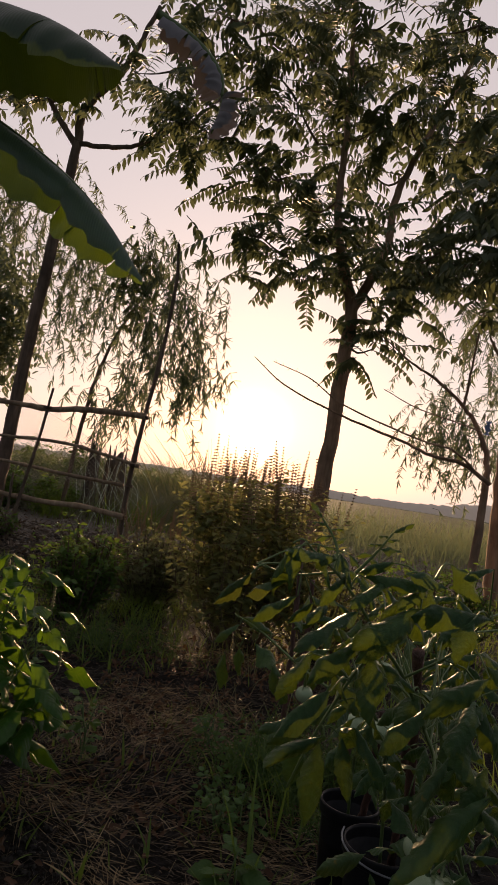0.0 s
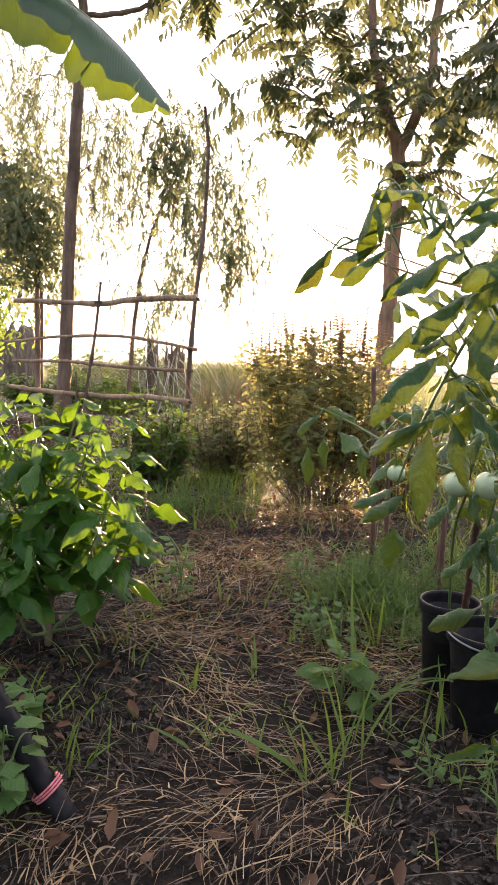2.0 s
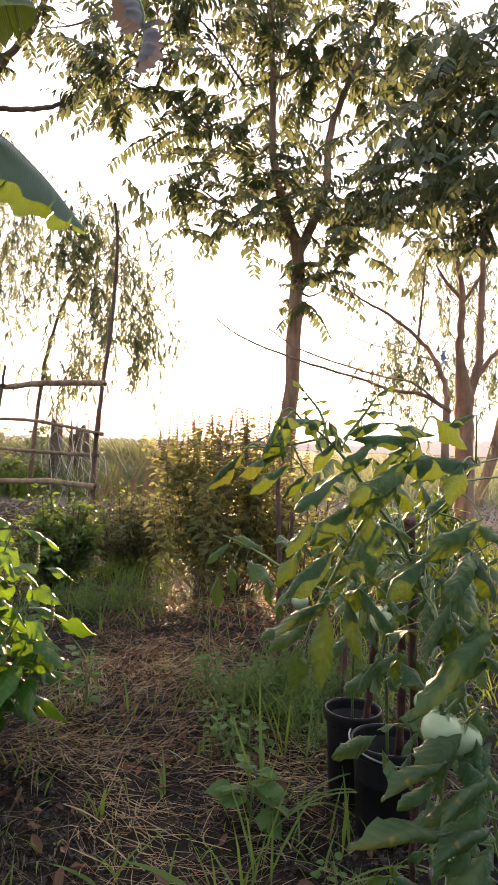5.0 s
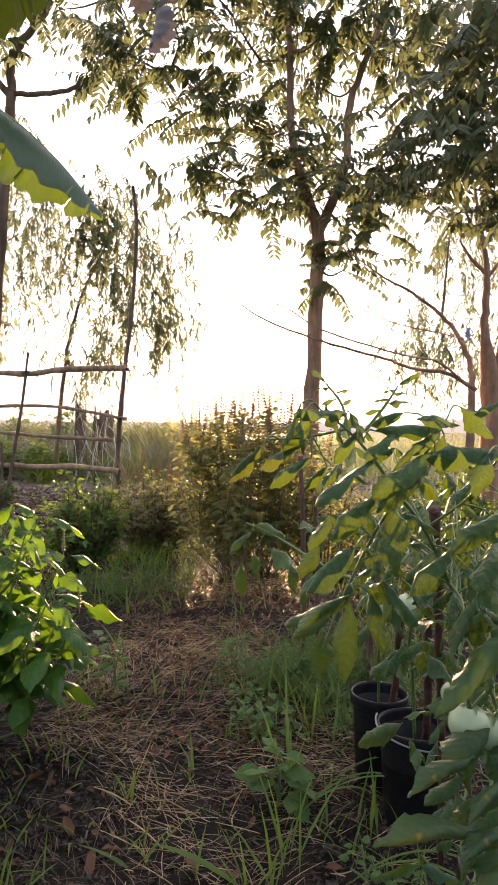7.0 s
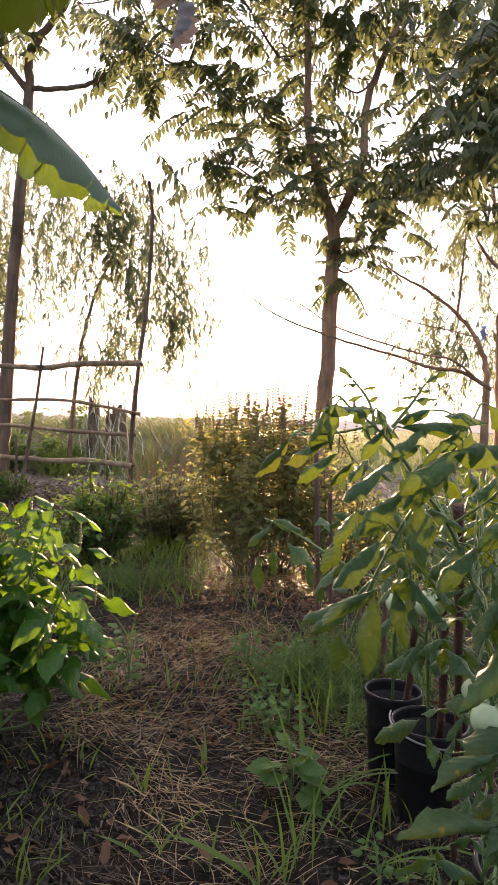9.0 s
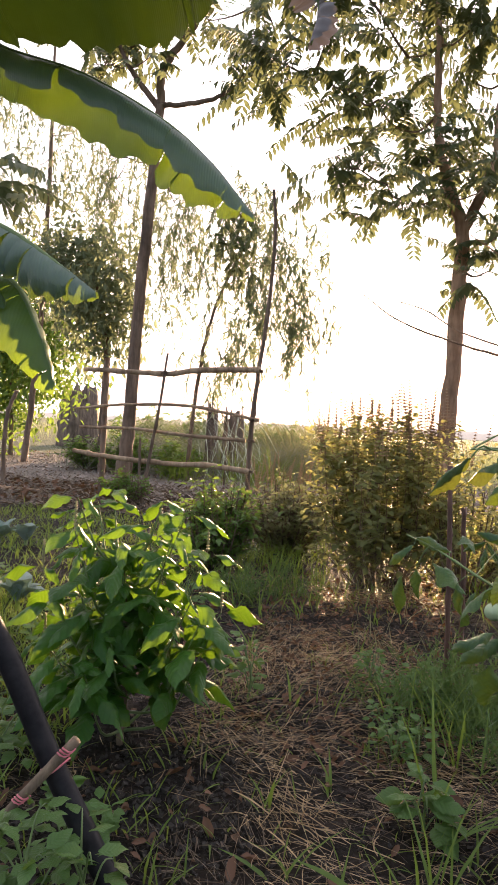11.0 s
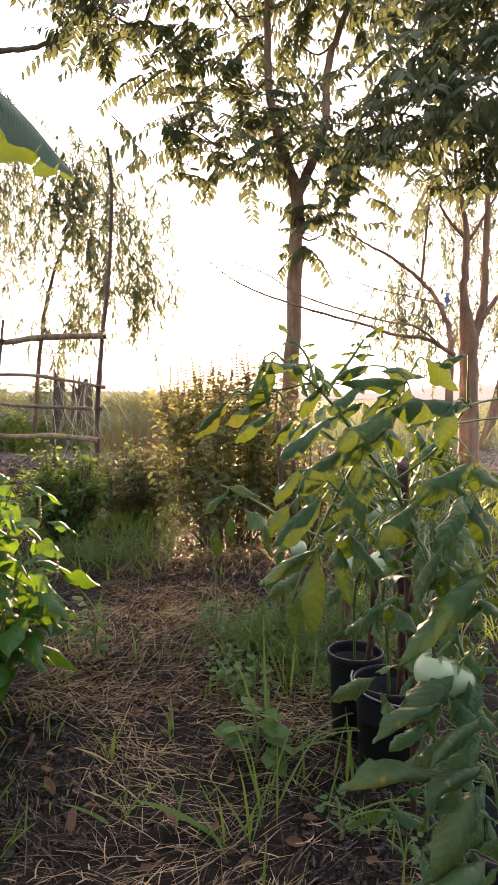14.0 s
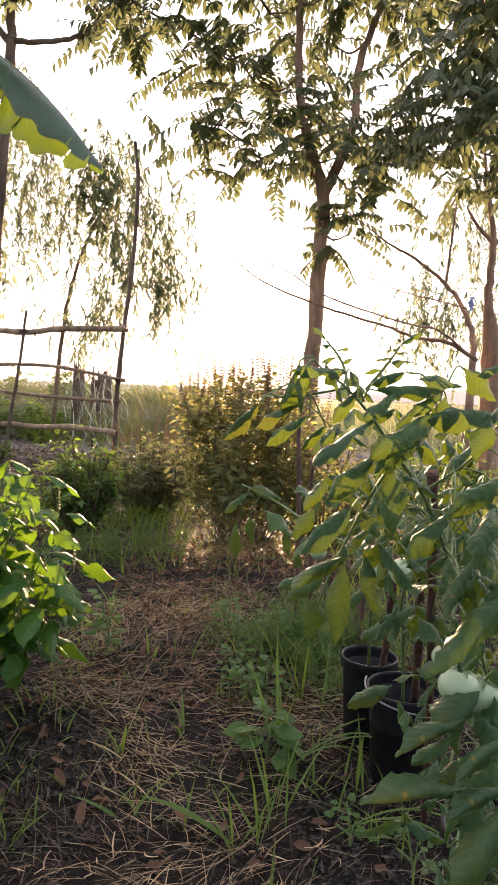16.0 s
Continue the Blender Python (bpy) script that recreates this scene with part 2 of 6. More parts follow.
# ---- materials ----
PINNATE = leaf_material("tree_leaf", (0.042, 0.068, 0.036), (0.09, 0.125, 0.062), (0.23, 0.27, 0.125), 0.27)
EUCALYPT = leaf_material("eucalyptus_leaf", (0.065, 0.10, 0.055), (0.15, 0.195, 0.11), (0.31, 0.355, 0.20), 0.35)
SHRUB = leaf_material("shrub_leaf", (0.05, 0.12, 0.03), (0.12, 0.205, 0.055), (0.25, 0.37, 0.055), 0.38)
TULSI = leaf_material("holy_basil_leaf", (0.07, 0.11, 0.04), (0.18, 0.21, 0.09), (0.48, 0.47, 0.17), 0.46)
SPIKE = leaf_material("basil_flower_spike", (0.26, 0.20, 0.145), (0.42, 0.33, 0.25), (0.54, 0.41, 0.28), 0.5, 0.7)
TULSI_RED = leaf_material("reddish_shrub_leaf", (0.06, 0.115, 0.045), (0.20, 0.185, 0.10), (0.38, 0.40, 0.17), 0.44, skew=1.6)
BASIL = leaf_material("basil_leaf", (0.014, 0.068, 0.010), (0.042, 0.128, 0.018), (0.20, 0.36, 0.016), 0.34, 0.40, True, 14.0, veins=1, gloss=0.3)
WEED = leaf_material("weed_leaf", (0.042, 0.115, 0.03), (0.10, 0.19, 0.055), (0.27, 0.38, 0.045), 0.34, 0.45, True, 14.0, veins=1, gloss=0.3)
TOMATO_LEAF = leaf_material("tomato_leaf", (0.016, 0.060, 0.026), (0.052, 0.118, 0.036), (0.19, 0.26, 0.02), 0.22, 0.40, True, 13.0, (0.12, 0.15, 0.016), veins=1, gloss=0.28)
TOMATO_SICK = leaf_material("blotched_tomato_leaf", (0.024, 0.066, 0.028), (0.06, 0.112, 0.04), (0.22, 0.25, 0.03), 0.22, 0.45, True, 9.0, (0.24, 0.18, 0.03), veins=1)
BANANA = leaf_material("banana_leaf", (0.12, 0.19, 0.155), (0.16, 0.24, 0.195), (0.15, 0.22, 0.006), 0.42, 0.34, True, 8.0, veins=2, gloss=0.7)
# darker and brighter copies of BANANA, with shade and sunlight put into the colour
BANANA_SHADED = leaf_material("shaded_banana_leaf", (0.05, 0.10, 0.055), (0.07, 0.12, 0.065), (0.042, 0.066, 0.003), 0.38, 0.4, True, 8.0, veins=2, gloss=0.5)
BANANA_SUNLIT = leaf_material("sunlit_banana_leaf", (0.06, 0.135, 0.05), (0.08, 0.16, 0.06), (0.20, 0.30, 0.02), 0.55, 0.4, True, 8.0, veins=2, gloss=0.5)
BANANA_DRY = leaf_material("withered_banana_leaf", (0.20, 0.19, 0.20), (0.34, 0.32, 0.34), (0.15, 0.12, 0.10), 0.08, 0.8, True, 25.0)
GRASS = leaf_material("grass_blade", (0.04, 0.10, 0.022), (0.12, 0.195, 0.045), (0.36, 0.46, 0.06), 0.4, 0.45)
GRASS_PALE = leaf_material("dry_grass_blade", (0.16, 0.17, 0.085), (0.30, 0.29, 0.16), (0.42, 0.41, 0.21), 0.35, 0.6)
GRASS_YOUNG = leaf_material("young_grass_blade", (0.05, 0.112, 0.026), (0.118, 0.195, 0.048), (0.31, 0.42, 0.055), 0.4, 0.45)
DILL = leaf_material("feathery_leaf", (0.035, 0.08, 0.03), (0.085, 0.15, 0.05), (0.22, 0.32, 0.07), 0.36, 0.5)
CABBAGE = leaf_material("cabbage_leaf", (0.19, 0.27, 0.25), (0.28, 0.36, 0.33), (0.22, 0.30, 0.16), 0.2, 0.45, True, 12.0, veins=1)
STRAW = leaf_material("straw", (0.03, 0.02, 0.013), (0.62, 0.47, 0.27), (0.88, 0.54, 0.19), 0.25, 0.36, skew=3.0, gloss=0.45)
STRAW_OLD = leaf_material("rotting_straw", (0.008, 0.006, 0.005), (0.15, 0.108, 0.07), (0.24, 0.14, 0.06), 0.15, 0.45, skew=2.0, gloss=0.35)
LITTER = leaf_material("dry_leaf", (0.035, 0.02, 0.014), (0.19, 0.105, 0.065), (0.26, 0.13, 0.05), 0.18, 0.6)
BARK = bark_material("tree_bark", (0.24, 0.15, 0.095), (0.52, 0.34, 0.23))
BARK_DARK = bark_material("dark_bark", (0.11, 0.076, 0.054), (0.25, 0.18, 0.135))
STUMP_WOOD = bark_material("weathered_stump", (0.05, 0.037, 0.03), (0.27, 0.21, 0.175), 9.0)
POLE = bark_material("peeled_pole", (0.24, 0.16, 0.10), (0.50, 0.37, 0.25), 25.0)
STAKE = bark_material("red_brown_stake", (0.06, 0.028, 0.02), (0.15, 0.07, 0.05), 60.0, 0.6)
STEM = plain_material("green_stem", (0.07, 0.12, 0.035), (0.13, 0.19, 0.06), 0.5, 60.0)
TWIG = bark_material("twig_bark", (0.09, 0.066, 0.044), (0.23, 0.17, 0.115), 40.0)
FRUIT = plain_material("unripe_tomato", (0.30, 0.40, 0.23), (0.40, 0.49, 0.31), 0.24, 25.0, 0.02)
POT = plain_material("black_plastic", (0.007, 0.007, 0.008), (0.016, 0.016, 0.018), 0.38, 60.0, 0.05)
WIRE = plain_material("pale_plastic_handle", (0.16, 0.17, 0.18), (0.26, 0.26, 0.27), 0.35, 60.0, 0.05)
PIPE = plain_material("black_pipe", (0.006, 0.006, 0.008), (0.018, 0.017, 0.019), 0.5, 35.0, 0.25)
CORD = plain_material("pink_cord", (0.50, 0.12, 0.16), (0.62, 0.22, 0.24), 0.7, 80.0, 0.3)
BLUE = plain_material("blue_plastic", (0.22, 0.28, 0.48), (0.32, 0.38, 0.58), 0.5, 60.0)
SOIL = plain_material("potting_soil", (0.008, 0.006, 0.005), (0.035, 0.026, 0.02), 0.95, 80.0, 0.6)
CLOD = plain_material("soil_clod", (0.012, 0.0105, 0.0095), (0.052, 0.043, 0.037), 0.85, 40.0, 0.6)
PEBBLE = plain_material("road_pebble", (0.12, 0.10, 0.09), (0.38, 0.34, 0.31), 0.9, 3.0, 0.3)
NET = plain_material("brown_net_cord", (0.36, 0.31, 0.26), (0.48, 0.42, 0.36), 0.7, 60.0)
NET_GREEN = plain_material("pale_green_cord", (0.40, 0.50, 0.38), (0.62, 0.66, 0.55), 0.6, 60.0)
GRASS_FAR = leaf_material("field_grass_blade", (0.08, 0.11, 0.05), (0.17, 0.20, 0.11), (0.33, 0.38, 0.20), 0.4, 0.6)
BRUSH = leaf_material("dry_brush_stem", (0.14, 0.16, 0.11), (0.34, 0.34, 0.27), (0.42, 0.42, 0.30), 0.35, 0.7)
FAR_TREES = leaf_material("hazed_far_foliage", (0.45, 0.42, 0.38), (0.55, 0.51, 0.46), (0.60, 0.54, 0.44), 0.6, 0.9)

# air haze over the tree line, put in as pale leaf colour and emission
haze_b = FAR_TREES.node_tree.nodes["Principled BSDF"]
haze_b.inputs["Emission Color"].default_value, haze_b.inputs["Emission Strength"].default_value = (0.52, 0.43, 0.38, 1), 0.55


for dull in (PIPE, POT):
    dull.node_tree.nodes["Principled BSDF"].inputs["Specular IOR Level"].default_value = 0.15


def ground_material():
    m, n, l, b, _ = nodes_of("garden_soil")
    tc = n.new("ShaderNodeTexCoord")
    sp = n.new("ShaderNodeSeparateXYZ")
    l.new(tc.outputs["Object"], sp.inputs[0])
    fine = noise_of(n, l, 110.0, 8, 0.72)
    crumb = noise_of(n, l, 38.0, 5, 0.6)
    mid = noise_of(n, l, 9.0, 5, 0.6)
    big = noise_of(n, l, 1.1, 4, 0.6)
    soil = mix_colour(n, l, ramp_of(n, l, fine, 0.3, 0.75), (0.005, 0.0042, 0.004), (0.028, 0.0225, 0.019))
    soil = mix_colour(n, l, ramp_of(n, l, mid, 0.50, 0.72), soil, (0.042, 0.032, 0.025))
    road = mix_colour(n, l, ramp_of(n, l, fine, 0.38, 0.66), (0.09, 0.078, 0.07), (0.32, 0.28, 0.25))
    road = mix_colour(n, l, ramp_of(n, l, mid, 0.5, 0.7), road, (0.13, 0.105, 0.085))
    field = mix_colour(n, l, ramp_of(n, l, big, 0.35, 0.65), (0.05, 0.06, 0.03), (0.10, 0.105, 0.055))
    # the dirt road crosses behind the fence; the field begins beyond it
    wob = n.new("ShaderNodeMath")
    wob.operation = "MULTIPLY_ADD"
    wob.inputs[1].default_value = 1.6
    l.new(mid, wob.inputs[0])
    l.new(sp.outputs["Y"], wob.inputs[2])
    on_road = ramp_of(n, l, wob.outputs[0], 8.0, 8.9)
    col = mix_colour(n, l, on_road, soil, road)
    col = mix_colour(n, l, ramp_of(n, l, wob.outputs[0], 14.0, 15.5), col, field)
    l.new(col, b.inputs["Base Color"])
    # damp soil glistens, the road is dry
    damp = n.new("ShaderNodeMapRange")
    damp.inputs["To Min"].default_value, damp.inputs["To Max"].default_value = 0.12, 0.06
    l.new(on_road, damp.inputs["Value"])
    l.new(damp.outputs["Result"], b.inputs["Specular IOR Level"])
    wet = n.new("ShaderNodeMapRange")
    wet.inputs["From Min"].default_value, wet.inputs["From Max"].default_value = 0.35, 0.65
    wet.inputs["To Min"].default_value, wet.inputs["To Max"].default_value = 0.6, 0.95
    l.new(crumb, wet.inputs["Value"])
    l.new(wet.outputs["Result"], b.inputs["Roughness"])
    rough = bump_of(n, l, crumb, b, 0.9, 0.02)
    small = n.new("ShaderNodeBump")
    small.inputs["Strength"].default_value, small.inputs["Distance"].default_value = 0.8, 0.008
    l.new(fine, small.inputs["Height"])
    l.new(rough.outputs["Normal"], small.inputs["Normal"])
    l.new(small.outputs["Normal"], b.inputs["Normal"])
    return m


GROUND = ground_material()


# ---- ground ----
def ground_z(x, y):
    p = Vector((x, y, 0))
    near = 1.0 / (1.0 + (max(y, 0) / 14.0) ** 4)
    z = 0.016 * noise.noise(p * 1.7) + 0.018 * noise.noise(p * 6.0 + Vector((3, 1, 0))) + 0.012 * noise.noise(p * 17.0) + 0.008 * noise.noise(p * 34.0) + 0.004 * noise.noise(p * 75.0)
    return z * near


def graded(lo, hi, step, grow, far):
    mid = list(np.arange(lo, hi, step))
    up, down, s = [hi], [lo], step
    while up[-1] < far:
        s *= grow
        up.append(up[-1] + s)
        down.append(down[-1] - s)
    return np.array(down[:0:-1] + mid + up)


gx, gy = graded(-1.2, 0.7, 0.0095, 1.08, 1500), graded(0.85, 2.6, 0.0095, 1.06, 1500)
g = Geo()
vv = [(x, y, ground_z(x, y)) for y in gy for x in gx]
i, j = np.meshgrid(np.arange(len(gy) - 1), np.arange(len(gx) - 1), indexing="ij")
w = len(gx)
g.add(vv, np.stack([i * w + j, i * w + j + 1, (i + 1) * w + j + 1, (i + 1) * w + j], -1).reshape(-1, 4))
solid("ground", g, GROUND, "dark garden soil with a pale dirt road behind", "ground", kind="structure")


# ---- trees ----
LANCE = leaf_shape(0.38, 5, 0.12, 0.16, 0.4)
SICKLE = leaf_shape(0.16, 4, 0.1, 0.3, 0.35)
OVAL = leaf_shape(0.5, 3, 0.15, 0.15, 0.45)
UP = np.array([0, 0, 1.0])


def limbs(parent, name, paths, material, sides=10, seed=1):
    rng = np.random.default_rng(seed)
    nodes = []
    for pts, radii in paths:
        p = smooth_path(pts, max(8, 5 * len(pts)))
        thick = np.interp(np.linspace(0, 1, len(p)), np.linspace(0, 1, len(radii)), radii)[1:-1, None]
        p[1:-1] += rng.normal(0, 1, (len(p) - 2, 3)) * np.minimum(0.006, 0.2 * thick)
        g = Geo()
        tube(g, p, radii, sides, 0.035, rng)
        part(name if pts is paths[0][0] else "limb", g, material, parent)
        nodes.append(p[len(p) // 3 :])
    return np.concatenate(nodes)


def twigs(parent, nodes, anchors, material, r=0.014, seed=2):
    """Branches from the skeleton to each anchor, nearest first."""
    rng = np.random.default_rng(seed)
    skel, left = list(map(np.array, nodes)), [np.array(a, float) for a in anchors]
    while left:
        s = np.array(skel)
        best = min(range(len(left)), key=lambda q: ((s - left[q]) ** 2).sum(1).min())
        a = left.pop(best)
        b = s[(((s - a) * (1, 1, 1.3)) ** 2).sum(1).argmin()]
        mid = (a + b) / 2 + rng.normal(0, 0.06, 3) * np.linalg.norm(a - b) + np.array([0, 0, -0.05])
        p = smooth_path([b, mid, a], 7)
        g = Geo()
        tube(g, p, [r * (0.6 + 0.5 * np.linalg.norm(a - b)), r * 0.35], 5)
        part("branch", g, material, parent)
        skel += list(p[2:])


def pinnate_crown(parent, anchors, material, per=9, length=0.62, leaflet=0.185, seed=3, spread=0.2, pairs=8, droop=0.35):
    rng = np.random.default_rng(seed)
    g, rot, loc, size = Geo(), [], [], []
    for a in anchors:
        for _ in range(per):
            az, el = rng.uniform(0, 2 * math.pi), rng.uniform(-0.35, 0.75)
            d = np.array([math.cos(az) * math.cos(el), math.sin(az) * math.cos(el), math.sin(el)])
            p0, n_len = np.array(a) + rng.normal(0, spread, 3) * (1, 1, 0.8), length * rng.uniform(0.65, 1.15)
            s = np.linspace(0, 1, 6)[:, None]
            rach = p0 + d * n_len * s - UP * droop * n_len * s**2
            tube(g, rach, [0.006, 0.002], 3, caps=False)
            count, sag = int(pairs * rng.uniform(0.75, 1.2)), rng.uniform(0.2, 0.8)
            for k in range(count):
                u = 0.18 + 0.8 * k / (count - 1)
                c = p0 + d * n_len * u - UP * droop * n_len * u * u
                t = d - UP * 2 * droop * u
                t /= np.linalg.norm(t)
                side = np.cross(t, UP)
                side /= np.linalg.norm(side) + 1e-6
                for sg in (-1, 1):
                    if rng.random() < 0.07:
                        continue
                    e = 0.75 * sg * side + 0.4 * t - UP * sag + rng.normal(0, 0.09, 3)
                    rot.append((e, t * 0.5 + UP + rng.normal(0, 0.2, 3)))
                    loc.append(c)
                    size.append(leaflet * rng.uniform(0.7, 1.1) * (1 - 0.25 * abs(u - 0.5)))
    rot = np.array(rot)
    g.scatter(*LANCE, frames(rot[:, 0], rot[:, 1]), loc, np.array(size))
    return part("crown", g, material, parent)


def weeping_crown(parent, anchors, material, per=8, drop=(0.35, 0.95), leaf=0.14, seed=4, spread=0.22, dense=0.035):
    rng = np.random.default_rng(seed)
    g, d_, n_, loc, size = Geo(), [], [], [], []
    for a in anchors:
        for _ in range(per):
            az = rng.uniform(0, 2 * math.pi)
            out = np.array([math.cos(az), math.sin(az), 0.0])
            p0 = np.array(a) + rng.normal(0, spread, 3)
            ln = rng.uniform(*drop)
            s = np.linspace(0, 1, 7)[:, None]
            p = p0 + out * (0.25 * np.sqrt(s)) + UP * (0.08 * s - ln * s**1.6)
            tube(g, p, [0.005, 0.0015], 3, caps=False)
            k = int(ln / dense)
            for u in rng.uniform(0.1, 1, k):
                c = p0 + out * 0.25 * math.sqrt(u) + UP * (0.08 * u - ln * u**1.6)
                d_.append(-UP + rng.normal(0, 0.5, 3))
                n_.append(rng.normal(0, 1, 3))
                loc.append(c)
                size.append(leaf * rng.uniform(0.6, 1.2))
    g.scatter(*SICKLE, frames(np.array(d_), np.array(n_)), loc, np.array(size))
    return part("crown", g, material, parent)


def leafy_crown(parent, anchors, material, per=90, leaf=0.11, spread=0.28, seed=5, shape=OVAL, name="crown"):
    rng = np.random.default_rng(seed)
    a = np.repeat(np.array(anchors, float), per, axis=0)
    loc = a + rng.normal(0, spread, a.shape)
    g = Geo()
    g.scatter(*shape, frames(rng.normal(0, 0.6, a.shape) - UP * 0.5, rng.normal(0, 0.7, a.shape) + UP), loc, leaf * rng.uniform(0.6, 1.25, len(a)))
    return part(name, g, material, parent)


NEEM_A = [(-0.31, 6.8, 3.46), (-0.02, 7.2, 3.44), (-0.55, 7.0, 3.67), (0.17, 7.4, 3.36), (0.33, 7.0, 3.66), (-0.16, 7.3, 4.37), (0.13, 7.5, 4.91), (-0.45, 6.9, 4.29), (-0.83, 7.2, 4.66), (-1.1, 7.0, 4.61), (-1.33, 6.8, 4.74), (-0.74, 7.4, 5.14), (-0.18, 7.0, 5.09), (0.7, 7.0, 4.88), (0.85, 7.7, 4.72), (0.67, 7.6, 4.04), (0.86, 7.0, 3.27), (1.24, 7.3, 3.51)]
NEEM_B = [(1.52, 7.3, 3.33), (1.66, 7.0, 3.35), (1.14, 7.2, 2.93), (1.05, 7.1, 2.54), (1.62, 7.5, 5.32), (1.04, 7.0, 5.06), (0.38, 7.7, 5.46), (0.09, 7.6, 4.18), (0.52, 7.1, 3.36), (1.34, 6.8, 3.5)]
NEEM_C = [(-0.77, 7.0, 5.9), (-0.32, 7.6, 6.54), (0.3, 7.2, 6.07), (0.75, 7.0, 6.19), (1.34, 7.4, 6.37), (1.69, 7.1, 6.4), (1.63, 7.2, 5.67), (1.91, 7.0, 4.95), (1.18, 7.6, 5.99), (0.61, 7.0, 5.46), (-0.03, 7.3, 5.75), (-0.49, 6.8, 5.29), (-1.09, 7.4, 5.87), (2.04, 7.2, 4.49), (1.63, 7.6, 5.16), (-1.2, 6.9, 5.89)]
tree = thing("tree", (0.70, 7.3, 0), "tall slender garden tree with feathery pinnate leaves", "tree")
sk = limbs(tree, "trunk", [([(0.7, 7.3, -0.1), (0.73, 7.3, 0.92), (0.76, 7.3, 1.48), (0.77, 7.3, 2.52), (0.77, 7.3, 3.01), (0.59, 7.3, 3.49), (0.47, 7.3, 4.03), (0.44, 7.3, 4.69), (0.4, 7.3, 5.41), (0.3, 7.3, 6.6)], [0.105, 0.085, 0.074, 0.066, 0.045, 0.035, 0.02]), ([(0.77, 7.3, 2.95), (0.97, 7.3, 3.44), (1.08, 7.3, 3.8), (1.09, 7.3, 4.35), (1.23, 7.3, 4.77), (1.39, 7.3, 5.19), (1.75, 7.4, 6.1)], [0.06, 0.045, 0.035, 0.02])], BARK, 12, 11)
twigs(tree, sk, NEEM_A + NEEM_B + NEEM_C, BARK_DARK, 0.02, 12)
pinnate_crown(tree, NEEM_A + NEEM_B, PINNATE, 13, 0.62, 0.135, 13, 0.23, 11)
pinnate_crown(tree, NEEM_C, PINNATE, 17, 0.62, 0.135, 14, 0.31, 11)

LT_A = [(-3.8, 8.6, 5.66), (-4.12, 8.9, 5.55), (-3.05, 8.4, 5.65), (-2.38, 8.5, 6.04), (-1.89, 8.3, 5.53), (-1.66, 8.2, 6.03), (-3.46, 8.8, 6.08), (-3.8, 8.6, 6.14)]
LT_B = [(-1.92, 8.4, 5.26), (-1.67, 8.2, 5.41), (-3.67, 8.5, 5.55), (-3.51, 8.7, 5.87), (-2.5, 8.5, 6.24), (-3.97, 8.8, 6.05)]
tree = thing("tree", (-3.36, 8.6, 0), "straight bare-trunked tree forking high above the fence", "tree")
sk = limbs(tree, "trunk", [([(-3.36, 8.6, -0.1), (-3.27, 8.6, 0.6), (-3.24, 8.6, 1.37), (-3.16, 8.6, 3.05), (-3.07, 8.6, 4.26), (-3.02, 8.6, 5.05)], [0.10, 0.09, 0.08, 0.07, 0.06]), ([(-3.02, 8.6, 5.05), (-3.02, 8.6, 5.46), (-2.79, 8.6, 5.82), (-2.56, 8.6, 6.16), (-2.2, 8.5, 7.0)], [0.06, 0.045, 0.03]), ([(-3.03, 8.6, 5.03), (-2.62, 8.6, 5.04), (-2.27, 8.6, 5.1), (-1.97, 8.6, 5.31), (-1.73, 8.6, 5.53), (-1.52, 8.6, 5.83)], [0.035, 0.032, 0.026, 0.02, 0.014]), ([(-3.04, 8.6, 5.0), (-3.38, 8.6, 5.42), (-3.67, 8.6, 5.91), (-4.0, 8.6, 6.7)], [0.045, 0.03, 0.02])], BARK_DARK, 12, 21)
twigs(tree, sk[-20:], LT_A + LT_B, BARK_DARK, 0.016, 22)
pinnate_crown(tree, LT_A + LT_B, PINNATE, 8, 0.6, 0.16, 23)

EU_A = [(-2.09, 9.3, 4.22), (-2.2, 9.1, 3.76), (-1.87, 9.5, 3.87), (-2.4, 9.3, 3.52), (-1.46, 9.0, 3.54), (-1.92, 9.4, 3.36), (-1.27, 9.3, 3.39), (-1.05, 9.5, 3.28), (-1.62, 9.1, 3.04), (-2.2, 9.2, 3.16), (-2.59, 9.4, 3.55), (-1.33, 9.3, 2.84), (-1.75, 9.0, 2.64), (-1.57, 9.4, 2.39), (-2.1, 9.2, 2.21), (-1.34, 9.5, 2.25), (-1.09, 9.3, 2.53), (-1.75, 9.1, 1.88), (-2.3, 9.4, 1.83), (-0.99, 9.2, 2.2)]
tree = thing("eucalyptus_tree", (-2.62, 9.3, 0), "young leaning eucalyptus with weeping narrow leaves", "tree")
sk = limbs(tree, "trunk", [([(-2.62, 9.3, -0.1), (-2.61, 9.3, 0.2), (-2.52, 9.3, 1.42), (-2.37, 9.3, 2.31), (-2.14, 9.3, 2.94), (-1.91, 9.3, 3.49), (-2.04, 9.3, 4.14)], [0.034, 0.032, 0.028, 0.02, 0.012, 0.006])], BARK_DARK, 8, 31)
twigs(tree, sk, EU_A, BARK_DARK, 0.010, 32)
weeping_crown(tree, EU_A, EUCALYPT, 16, (0.1, 0.85), 0.125, 33, 0.23, 0.019)
leafy_crown(tree, [(-2.17, 9.2, 3.78), (-1.98, 9.2, 3.62), (-2.12, 9.2, 3.42), (-1.88, 9.2, 3.36), (-1.95, 9.2, 3.12)], PINNATE, 26, 0.17, 0.14, 34, LANCE)

